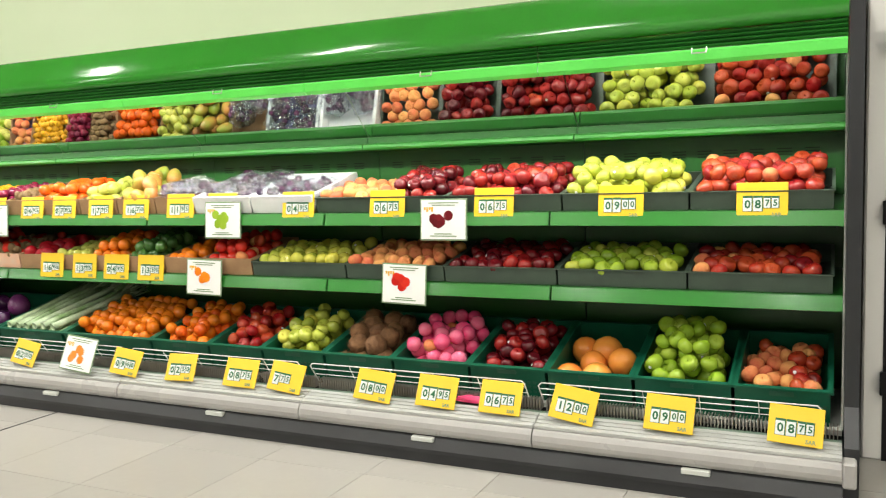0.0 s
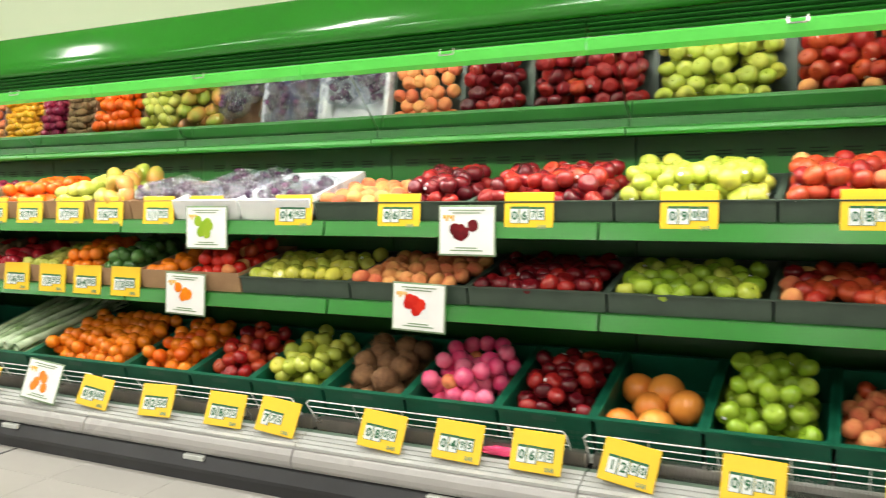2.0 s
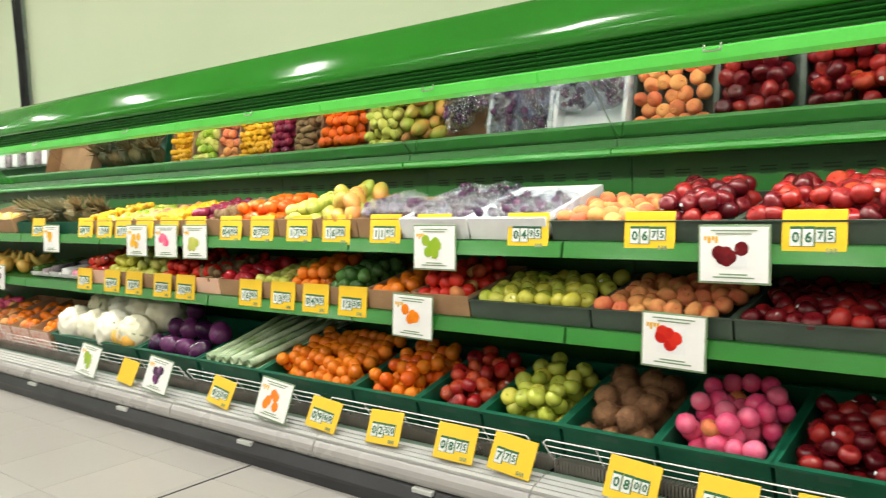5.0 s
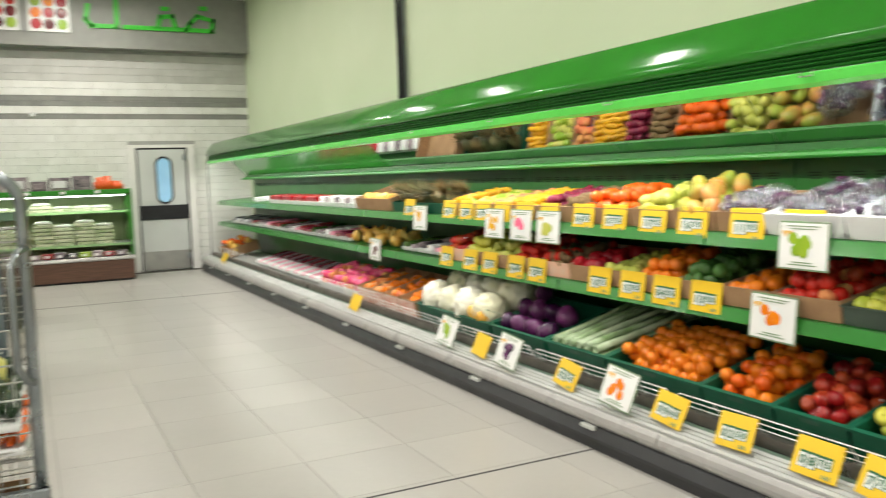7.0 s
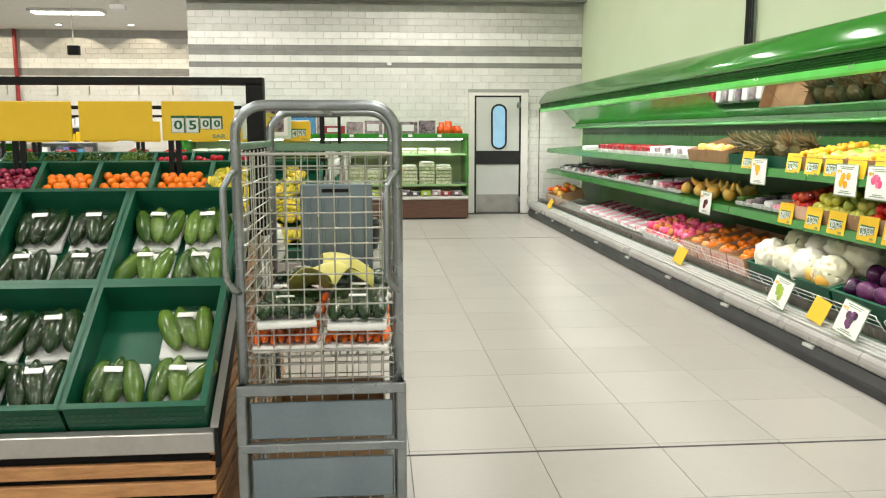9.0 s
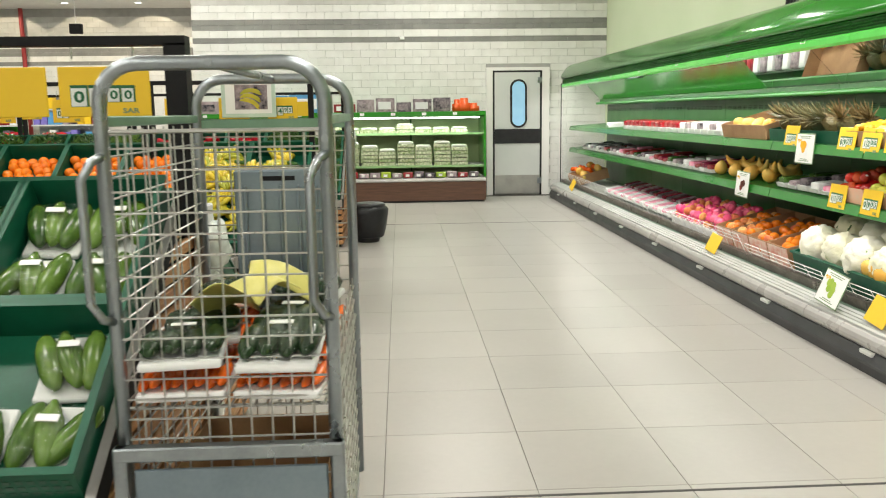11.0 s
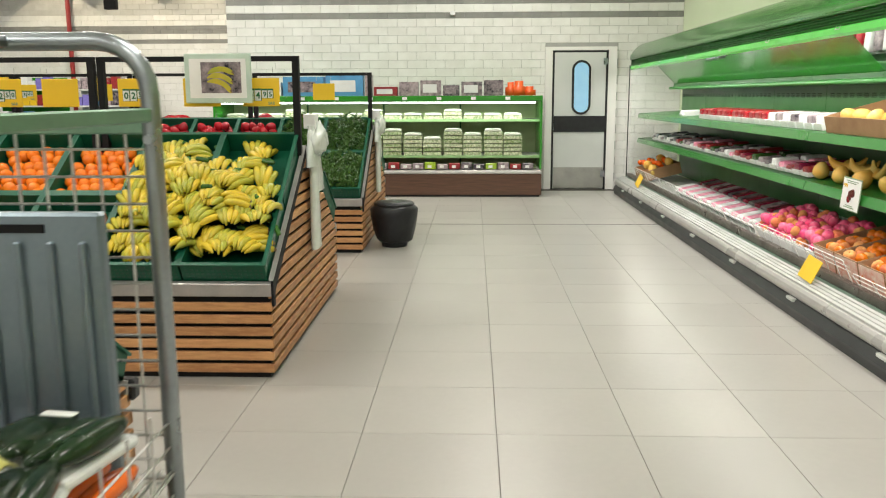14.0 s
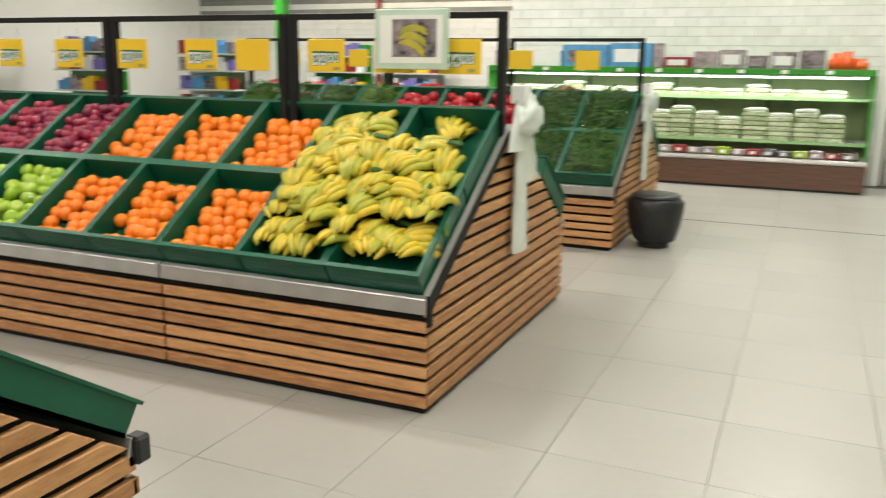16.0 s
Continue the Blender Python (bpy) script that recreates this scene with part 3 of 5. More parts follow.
WORDS = {"red_apple": "glossy red apple with yellow blush", "dark_apple": "dark burgundy red apple", "crimson_apple": "shiny crimson red apple", "green_apple": "yellow-green apple with a sticker",
         "lime_apple": "bright green apple", "yellow_apple": "pale yellow apple", "peach": "orange and pink peach", "orange": "round bright orange", "tangerine": "small deep orange mandarin",
         "mango": "green and red mango", "yellow_plum": "small yellow plum", "guava": "pale green guava pear", "avocado": "dark green avocado", "tomato": "red round tomato", "kiwi": "brown kiwi fruit",
         "coconut": "hairy brown coconut", "pink_wrapped_apple": "apple in pink foam net", "grapefruit": "large orange pomelo in film", "aubergine": "glossy purple cabbage or aubergine head",
         "cauliflower": "large creamy white cauliflower", "pepper": "shiny red bell pepper", "purple_plum": "small dark red plum", "grape": "dark grape", "squash": "cut orange squash"}
rng = random.Random(5)


def stickers(ob, r):
    me = stickers.me
    if me is None:
        bm = bmesh.new()
        bmesh.ops.create_cone(bm, cap_ends=True, segments=8, radius1=0.008, radius2=0.007, depth=0.002)
        me = stickers.me = mesh_of("sticker", bm, paper)
    s = new("sticker", me)
    s.parent = ob
    a, b = rng.uniform(0, 6.28), rng.uniform(-0.3, 0.5)
    dv = Vector((math.cos(a) * math.cos(b), math.sin(a) * math.cos(b), math.sin(b)))
    s.matrix_basis = Matrix.Translation(dv * r * 1.03) @ dv.to_track_quat("Z", "Y").to_matrix().to_4x4()


stickers.me = None


tally, extra = {}, {}


def fruit(kind, m, where, spin=True):
    r, sh = SPEC[kind]
    tally[kind] = tally.get(kind, 0) + 1
    if tally[kind] > 260:
        extra.setdefault(kind, []).append(m @ Euler((rng.uniform(-0.9, 0.9), rng.uniform(-0.9, 0.9), rng.uniform(0, 6.28))).to_matrix().to_4x4())
        return None
    ob = new(kind, fruit_mesh(kind, r, F[kind], sh))
    k = rng.uniform(0.9, 1.08)
    e = Euler((rng.uniform(-0.9, 0.9), rng.uniform(-0.9, 0.9), rng.uniform(0, 6.28))) if spin else Euler((0, 0, rng.uniform(0, 6.28)))
    ob.matrix_world = m @ e.to_matrix().to_4x4() @ Matrix.Diagonal((k, k, k, 1))
    if kind.endswith("apple") and "pink" not in kind and rng.random() < 0.16:
        stickers(ob, r)
    return tagged(ob, WORDS[kind] + " " + where, kind.replace("_", " ").split()[-1], kind + " pile")


def pile(kinds, m, w, dep, z0, height, where, front=0.0):
    """Fruit heaped in a space w wide (x from 0) and dep deep (y from 0), with a mound of the given height."""
    r = SPEC[kinds[0]][0]
    st = r * 1.93
    layer = 0
    z = z0 + r
    while z < z0 + height + r * 0.5:
        shrink = layer * r * 0.75
        y = front + r + shrink * 0.9
        row = 0
        while y < dep - r - shrink * 0.25 + 1e-6:
            x = r + shrink * 0.35 + (st / 2 if (row + layer) % 2 else 0)
            while x < w - r - shrink * 0.35 + 1e-6:
                top = z0 + height * (0.55 + 0.45 * math.sin(math.pi * min(1, y / dep * 0.8 + 0.1)))
                if rng.random() < (0.97 if layer == 0 else 0.85) and z < top + r:
                    kd = kinds[0] if rng.random() < 0.72 or len(kinds) == 1 else rng.choice(kinds[1:])
                    fruit(kd, m @ Matrix.Translation((x + rng.uniform(-.34, .34) * r, y + rng.uniform(-.34, .34) * r, z + rng.uniform(-.3, .3) * r)), where)
                x += st
            y += st * 0.88
            row += 1
        z += r * 1.55
        layer += 1


# ---------- trays, crates and cartons ----------
def open_box(name, w, dep, h, t, mat, label, category, group, m, front=None, lip=0.0, slots=False, liner=None):
    """A box open at the top, with floor and four walls as parts."""
    fh = front or h
    e = empty(name, m, label, category, group)
    part("bottom", B(0, 0, 0, w, dep, t), mat, e)
    part("side", solid(prism, [(0, 0), (0, fh), (dep, h), (dep, 0)], 0, t), mat, e)
    part("side", solid(prism, [(0, 0), (0, fh), (dep, h), (dep, 0)], w - t, w), mat, e)
    part("front", B(t, 0, t, w - t, t, fh), mat, e)
    part("back", B(t, dep - t, t, w - t, dep, h), mat, e)
    if lip:
        bm = bmesh.new()
        for a in ((-lip, -lip, fh - lip, w + lip, 0.0, fh), (-lip, dep, h - lip, w + lip, dep + lip, h)):
            box(bm, *a)
        for x in (-lip, w):
            prism(bm, [(0, fh - lip), (0, fh), (dep, h), (dep, h - lip)], x, x + lip)
        part("rim", bm, mat, e)
    if slots:
        bm = bmesh.new()
        for i in range(int(w / 0.028)):
            for z in (0.035, 0.06, 0.085):
                if z < fh - 0.045:
                    box(bm, 0.02 + i * 0.028, -0.0012, z, 0.036 + i * 0.028, 0.0, z + 0.014)
        box(bm, w / 2 - 0.05, -0.0014, fh - 0.04, w / 2 + 0.05, 0, fh - 0.018)
        bmesh.ops.translate(bm, verts=bm.verts[:], vec=(0, -0.0005, 0))
        part("slot", bm, crate_lip, e)
    if liner:
        part("liner", B(t + 0.002, t + 0.002, t, w - t - 0.002, dep - t - 0.002, t + 0.02), liner, e)
    return e


def crate(x1, x0, kinds, height, tilt=14, z=0.285, y=4.70, dep=0.58):
    w = x1 - x0 - 0.016
    m = Matrix.Translation((x0 + 0.008, y, z)) @ pose(0, 0, 0, tilt, 0, 0)
    open_box("produce_crate", w, dep, 0.17, 0.012, crate_green, "green plastic ventilated produce crate in the cold case", "crate", "green produce crates", m, lip=0.012, slots=True)
    if kinds:
        mm = m @ Matrix.Translation((0.014, 0.014, 0.0))
        pile(kinds, mm, w - 0.028, dep - 0.028, 0.03, height, "in a green crate", 0.02)
    return m


def tray(x1, x0, z, kinds, height, tilt=9):
    w = x1 - x0 - 0.01
    m = Matrix.Translation((x0 + 0.005, 4.775, z)) @ pose(0, 0, 0, tilt, 0, 0)
    open_box("display_tray", w, 0.5, 0.095, 0.008, tray_grey, "low dark green plastic fruit tray on the shelf", "tray", "dark fruit trays", m, front=0.085, lip=0.006)
    pile(kinds, m @ Matrix.Translation((0.01, 0.01, 0)), w - 0.02, 0.48, 0.045, height, "in a dark tray", 0.0)


def carton(x1, x0, z, kinds, height, mat=cardboard, tilt=9, h=0.11, y=4.775, dep=0.5, liner=None, label="open brown cardboard fruit carton on the shelf", print_mat=None):
    w = x1 - x0 - 0.01
    m = Matrix.Translation((x0 + 0.005, y, z)) @ pose(0, 0, 0, tilt, 0, 0)
    c_ob = open_box("fruit_carton", w, dep, h, 0.006, mat, label, "carton", "fruit cartons", m, front=h * 0.9, liner=liner)
    if print_mat:
        part("printed_face", B(0.004, -0.002, 0.006, w - 0.004, -0.0005, h * 0.86), print_mat, c_ob, "red and white printed face")
    if kinds:
        pile(kinds, m @ Matrix.Translation((0.008, 0.008, 0)), w - 0.016, dep - 0.016, 0.05, height, "in a carton", 0.0)
    return m


SB, S3, S2 = 0.288, 0.848, 1.213
# deck row
for x1, x0, kk, hh in ((-0.80, -1.20, ("peach", "red_apple"), 0.10), (-1.20, -1.64, ("lime_apple",), 0.24), (-1.64, -2.06, ("grapefruit",), 0.12), (-2.06, -2.47, ("dark_apple", "crimson_apple"), 0.17),
                       (-2.47, -2.91, ("pink_wrapped_apple", "pink_wrapped_apple", "peach"), 0.20), (-2.91, -3.34, ("coconut",), 0.17), (-3.34, -3.76, ("green_apple", "yellow_apple"), 0.18),
                       (-3.76, -4.15, ("red_apple", "crimson_apple"), 0.15), (-4.15, -4.60, ("orange", "tangerine"), 0.16), (-4.60, -5.36, ("orange",), 0.17)):
    crate(x1, x0, kk, hh)
mk = crate(-5.37, -5.98, None, 0)
leek_me = None
for k in range(13):
    bm = bmesh.new()
    n = 7
    rings = []
    for j in range(n):
        t = j / (n - 1)
        r = 0.026 - 0.006 * t
        a = 0.01 * math.sin(k + 3 * t)
        rings.append([bm.verts.new((a + r * math.cos(q * 1.047), 0.03 + 0.62 * t, r * math.sin(q * 1.047) + 0.03 * t * t)) for q in range(6)])
    for a, b in zip(rings, rings[1:]):
        for q in range(6):
            bm.faces.new((a[q], a[(q + 1) % 6], b[(q + 1) % 6], b[q]))
    bm.faces.new(rings[0])
    bm.faces.new(rings[-1])
    for q in range(5):
        rod(bm, (0.004 * (q - 2), 0.6, 0.02), (0.03 * (q - 2), 0.76, 0.05 + 0.02 * (q % 2)), 0.007, 4)
    ob = new("leek", mesh_of("leek", bm, F["leek"], True))
    ob.matrix_world = mk @ Matrix.Translation((0.05 + 0.085 * (k % 7) if k < 7 else 0.09 + 0.085 * (k - 7), -0.02, 0.14 if k < 7 else 0.19)) @ pose(0, 0, 0, 1, rng.uniform(0, 90), rng.uniform(-9, -2))
    tagged(ob, "long pale green leek in clear film in a crate", "leek", "leeks")
mk = crate(-6.0, -6.7, None, 0)
for k in range(9):
    fruit("aubergine", mk @ Matrix.Translation((0.1 + 0.17 * (k % 4), 0.1 + 0.17 * (k // 4), 0.17 + 0.05 * (k // 4))), "in a crate")
mk = crate(-6.72, -7.95, None, 0)
for k in range(8):
    pc = mk @ Matrix.Translation((0.17 + 0.29 * (k % 4), 0.14 + 0.26 * (k // 4), 0.20 + 0.03 * (k // 4)))
    cf = fruit("cauliflower", pc, "in a crate")
    for q in range(2):
        bm = bmesh.new()
        a0 = q * 2.6 + k
        pts = []
        for u in range(5):
            el = -0.9 + 0.42 * u
            for wv in (-1, 0, 1):
                aa = a0 + wv * 0.42 * math.sin(0.5 + 0.55 * u)
                rr = 0.134 + 0.010 * wv * wv + 0.012 * noise.noise(Vector((u, wv, q + k)))
                pts.append(bm.verts.new((rr * math.cos(el) * math.cos(aa), rr * math.cos(el) * math.sin(aa), rr * math.sin(el))))
        for u in range(4):
            for wv in range(2):
                i = u * 3 + wv
                bm.faces.new((pts[i], pts[i + 1], pts[i + 4], pts[i + 3]))
        bmesh.ops.solidify(bm, geom=bm.faces[:], thickness=0.003)
        lf = part("leaf", bm, F["leek"], cf, "pale green outer leaf", smooth=True)
for k in range(3):
    fruit("squash", mk @ Matrix.Translation((1.08 - 0.08 * k, 0.06, 0.19)), "in a crate")
x = -7.98
for k in range(4):
    carton(x, x - 0.34, SB, ("orange", "peach"), 0.10, cardboard, 13, 0.19, 4.68, 0.56, label="printed red and white cardboard citrus carton", print_mat=carton_print)
    x -= 0.345
for k in range(3):
    carton(x, x - 0.42, SB, ("pink_wrapped_apple", "peach"), 0.09, foam, 13, 0.11, 4.68, 0.56, label="white carton with pink-wrapped fruit")
    x -= 0.43


def pack(x, y, z, w, dep, h, mat, label, tilt=0, name="wrapped_pack"):
    e = empty(name, Matrix.Translation((x, y, z)) @ pose(0, 0, 0, tilt, 0, 0), label, "food pack", label)
    part("tray", solid(prism, [(0.012, 0), (0, h * 0.45), (dep, h * 0.45), (dep - 0.012, 0)], 0, w), foam, e)
    bm = bmesh.new()
    box(bm, 0.012, 0.012, h * 0.3, w - 0.012, dep - 0.012, h)
    bevel(bm, min(h * 0.3, 0.015), 2)
    part("content", bm, mat, e)
    return e


for k in range(18):
    for j in range(2):
        pack(x - 0.17, 4.72 + 0.27 * j, SB + 0.03 + 0.06 * j, 0.155, 0.25, 0.06, (pink_net, red_box, dark_box, foam, pink_net, F["purple_plum"])[(k * 3 + j * 2) % 6], "film-wrapped tray of red and pink fruit", 12)
    x -= 0.172
for k in range(5):
    carton(-15.2 - 0.15 * k, -15.345 - 0.15 * k, SB, ("tangerine", "squash"), 0.16, cardboard, 14, 0.16, 4.68, 0.5)
# middle shelf
for x1, x0, kk, hh in ((-0.80, -1.41, ("red_apple", "crimson_apple", "peach"), 0.06), (-1.41, -2.03, ("lime_apple", "green_apple"), 0.08), (-2.03, -2.64, ("dark_apple", "crimson_apple"), 0.07),
                       (-2.64, -3.24, ("peach",), 0.05), (-3.24, -3.88, ("yellow_apple", "green_apple"), 0.07)):
    tray(x1, x0, S3, kk, hh)
for x1, x0, kk, hh in ((-3.88, -4.24, ("tomato", "red_apple", "peach"), 0.08), (-4.24, -4.56, ("orange",), 0.07), (-4.56, -4.88, ("avocado",), 0.11), (-4.88, -5.2, ("orange", "tangerine"), 0.12),
                       (-5.2, -5.52, ("guava",), 0.07), (-5.52, -5.85, ("pepper",), 0.06), (-5.85, -6.2, ("kiwi", "tomato"), 0.08), (-6.2, -6.55, ("tomato",), 0.09), (-6.55, -6.9, ("guava",), 0.10),
                       (-6.9, -7.25, ("yellow_apple",), 0.09), (-7.25, -7.6, ("red_apple", "tomato"), 0.10)):
    carton(x1, x0, S3, kk, hh, carton_peach if x1 in (-5.85, -7.25) else cardboard)
x = -7.7
for k in range(46):
    mt = (pink_net, red_box, dark_box, red_box, F["herb"], foam, F["purple_plum"], dark_box)[k * 5 % 8] if x > -8.4 or x < -9.9 else None
    if x < -14:
        mt = (dark_box, foam, steel)[k % 3]
    if mt:
        for j in range(2):
            pack(x - 0.15, 4.79 + 0.24 * j, S3 + 0.012 + 0.02 * j, 0.14, 0.22, 0.06 + 0.015 * (k % 3), mt, "clear-film food tray on the green shelf", 4)
    elif k % 2 == 0:
        for q in range(2):
            fruit("squash", Matrix.Translation((x - 0.1, 4.86 + 0.2 * q, S3 + 0.075 + 0.02 * q)), "on the shelf")
    x -= 0.17
# cut melon crescents
for k in range(5):
    bm = bmesh.new()
    rings = []
    for j in range(9):
        t = -1.25 + 2.5 * j / 8
        w = 0.045 * math.cos(t * 1.15) + 0.004
        c = Vector((0, 0.15 * math.sin(t), 0.15 - 0.15 * math.cos(t)))
        nrm = Vector((0, -math.sin(t), math.cos(t)))
        rings.append([bm.verts.new(c + nrm * u * w + Vector((v * w, 0, 0))) for u, v in ((-0.5, 0), (0.1, 0.8), (1.2, 0), (0.1, -0.8))])
    for a, b in zip(rings, rings[1:]):
        for q in range(4):
            bm.faces.new((a[q], a[(q + 1) % 4], b[(q + 1) % 4], b[q]))
    ob = new("melon_slice", mesh_of("melon_slice", bm, F["squash"], True))
    ob.matrix_world = Matrix.Translation((-8.62 - 0.24 * k, 4.93, S3 + 0.09)) @ pose(0, 0, 0, 0, 10 * (k % 2), 30 + 25 * k)
    tagged(ob, "cut crescent slice of orange melon on the shelf", "melon", "melon slices")
# upper shelf
for x1, x0, kk, hh in ((-0.80, -1.40, ("red_apple", "peach", "crimson_apple"), 0.09), (-1.40, -2.00, ("green_apple", "yellow_apple"), 0.10), (-2.0, -2.62, ("crimson_apple", "red_apple", "dark_apple"), 0.10),
                       (-2.62, -3.0, ("dark_apple", "crimson_apple"), 0.10), (-3.0, -3.42, ("peach",), 0.07)):
    tray(x1, x0, S2, kk, hh)


def foam_box(x1, x0):
    m = Matrix.Translation((x0 + 0.005, 4.77, S2)) @ pose(0, 0, 0, 14, 0, 0)
    open_box("foam_box", x1 - x0 - 0.01, 0.52, 0.10, 0.022, foam, "white polystyrene box with bagged grapes on the shelf", "foam box", "white foam boxes", m, liner=purple_liner if x0 < -4 else None)
    return m


def crumple(name, m, sx, sy, sz, mat, label, cat, seed):
    bm = bmesh.new()
    bmesh.ops.create_icosphere(bm, subdivisions=3, radius=1)
    for v in bm.verts:
        k = 1 + 0.32 * noise.noise(v.co * 2.3 + Vector((seed, 0, 0))) + 0.14 * noise.noise(v.co * 6 + Vector((0, seed, 0)))
        v.co = Vector((v.co.x * sx * k, v.co.y * sy * k, max(v.co.z * sz * k, -sz * 0.6)))
    ob = new(name, mesh_of(name, bm, mat, False))
    ob.matrix_world = m
    return tagged(ob, label, cat, label)


for x1, x0, cnt in ((-3.43, -3.86, 6), (-3.86, -4.29, 10)):
    m = foam_box(x1, x0)
    for k in range(cnt):
        p = m @ Matrix.Translation((0.11 + 0.2 * (k % 2), 0.1 + 0.09 * (k // 2), 0.09))
        crumple("grape_bag", p, 0.12, 0.08, 0.055, grape_film, "crumpled clear bag of grapes in foam box", "bag", k + 2)
        for q in range(11):
            fruit("grape", p @ Matrix.Translation((rng.uniform(-.075, .075), rng.uniform(-.055, .055), rng.uniform(-0.02, 0.035))), "inside a clear bag")
m = carton(-4.29, -4.6, S2, None, 0)
for k in range(5):
    p = m @ Matrix.Translation((0.09 + 0.13 * (k % 2), 0.1 + 0.1 * (k // 2), 0.12))
    crumple("grape_bag", p, 0.11, 0.09, 0.06, grape_film, "crumpled clear bag of dark grapes", "bag", k + 12)
    for q in range(12):
        fruit("grape", p @ Matrix.Translation((rng.uniform(-.075, .075), rng.uniform(-.055, .055), rng.uniform(-0.02, 0.035))), "inside a clear bag")
for x1, x0, kk, hh, ln in ((-4.6, -4.92, ("mango",), 0.12, None), (-4.92, -5.25, ("guava",), 0.10, None), (-5.25, -5.7, ("tangerine",), 0.13, None), (-5.7, -5.95, ("kiwi",), 0.09, None),
                           (-5.95, -6.2, ("purple_plum",), 0.09, None), (-6.2, -6.6, ("yellow_plum",), 0.09, None), (-6.6, -6.85, ("peach",), 0.05, purple_liner), (-6.85, -7.2, ("guava", "lime_apple"), 0.07, purple_liner),
                           (-7.2, -7.5, ("yellow_plum",), 0.06, None)):
    carton(x1, x0, S2, kk, hh, liner=ln)


def pineapple(m):
    e = empty("pineapple", m, "whole pineapple with spiky grey-green crown", "pineapple", "pineapples")
    bm = bmesh.new()
    bmesh.ops.create_uvsphere(bm, u_segments=14, v_segments=10, radius=0.06)
    for v in bm.verts:
        v.co.z *= 1.5
        v.co *= 1 + 0.04 * math.sin(v.co.z * 160 + math.atan2(v.co.y, v.co.x) * 7)
    part("body", bm, F["pineapple"], e)
    bm = bmesh.new()
    for k in range(26):
        a, q = k * 2.4, 0.25 + 0.045 * k
        d1 = Vector((math.cos(a) * math.cos(q), math.sin(a) * math.cos(q), math.sin(q)))
        sd = Vector((-math.sin(a), math.cos(a), 0)) * 0.011
        b0 = Vector((0, 0, 0.08))
        l = 0.11 + 0.05 * (k / 26)
        v = [bm.verts.new(p) for p in (b0 + sd, b0 - sd, b0 + d1 * l * 0.55 - sd * 0.8, b0 + d1 * l + Vector((0, 0, 0.01)), b0 + d1 * l * 0.55 + sd * 0.8)]
        bm.faces.new(v)
    part("crown", bm, F["pineapple"], e)


for k in range(12):
    pineapple(Matrix.Translation((-7.75 - 0.17 * (k % 6), 4.9 + 0.2 * (k // 6), S2 + 0.12)) @ pose(0, 0, 0, 55 + rng.uniform(-12, 12), 0, rng.uniform(-40, 40)))
carton(-7.6, -8.65, S2, None, 0, crate_green, h=0.1, label="green crate of pineapples on the shelf")
m = carton(-8.7, -9.6, S2, None, 0, cardboard, 14, 0.13)
for k in range(4):
    fruit("squash", m @ Matrix.Translation((0.12 + 0.2 * k, 0.12, 0.09)), "in a carton")
x = -9.75
for k in range(24):
    if x > -13.1:
        pack(x - 0.15, 4.8, S2 + 0.005, 0.14, 0.3, 0.11, (red_box, F["pepper"], red_box)[k % 3] if k > 6 else (foam, dark_box)[k % 2], "clear box of red fruit on the shelf", 3)
    elif x < -14:
        pack(x - 0.2, 4.85, S2 + 0.005, 0.16, 0.25, 0.07, (steel, dark_box, foam)[k % 3], "grey wrapped tray on the shelf", 3)
    x -= 0.17 if x > -13.1 else 0.3


# ---------- price tags, signs, wire rails ----------
def price_tag(x, y, z, digits, m0=None, w=0.15, h=0.112, lean=-14, yaw=0.0, roll=0.0, label="yellow price card with white number panels"):
    m = m0 if m0 is not None else Matrix.Translation((x, y, z)) @ pose(0, 0, 0, lean, roll, yaw) @ Matrix.Diagonal((1.42, 1.42, 1.42, 1))
    e = empty("price_tag", m, label, "price tag", "price tags")
    part("card", BB(0.0015, -w / 2, 0, 0, w / 2, 0.004, h), yellow_card, e)
    if digits:
        n = len(digits)
        for i, c in enumerate(digits):
            big = i < n - 2
            dw = 0.027 if big else 0.021
            xx = -w / 2 + 0.02 + (i * 0.030 if big else (n - 2) * 0.030 + (i - n + 2) * 0.0235)
            z0 = 0.022 if big else 0.032
            hh = 0.045 if big else 0.034
            part("number_slot", B(xx - 0.001, -0.001, z0, xx + dw + 0.001, 0.0, z0 + hh + 0.004), ink_green, e)
            part("number_panel", B(xx, -0.0015, z0 + 0.001, xx + dw - 0.002, -0.001, z0 + hh - 0.003), digit_white, e)
            o = new("digit", text_mesh(c, 0.036 if big else 0.027, ink_green))
            o.parent = e
            o.matrix_basis = Matrix.Translation((xx + dw / 2, -0.0022, z0 + (0.021 if big else 0.0155))) @ pose(0, 0, 0, 90, 0, 0)
        o = new("currency_text", text_mesh("SAR", 0.016, ink_bar))
        o.parent = e
        o.matrix_basis = Matrix.Translation((w * 0.28, -0.0012, 0.012)) @ pose(0, 0, 0, 90, 0, 0)
    return e


for x, t in ((-1.09, "0875"), (-1.71, "0900"), (-2.35, "0675"), (-2.96, "0675"), (-3.53, "0495"), (-4.07, ""), (-4.39, "1195"), (-4.75, "1670"), (-5.05, "1795"), (-5.38, "0795"), (-5.68, "0495"),
             (-6.05, ""), (-6.35, ""), (-6.65, ""), (-6.93, "0795"), (-7.19, "1200"), (-7.47, "0975"), (-8.24, "1250")):
    price_tag(x, 4.742, 1.175, t, lean=-8)
for x, t in ((-4.65, "1350"), (-4.94, "0495"), (-5.22, "1395"), (-5.52, "1695"), (-6.2, "1200"), (-6.47, "0950"), (-6.83, "1295"), (-7.13, "0995"), (-7.53, "1175")):
    price_tag(x, 4.735, 0.80, t, lean=-8)
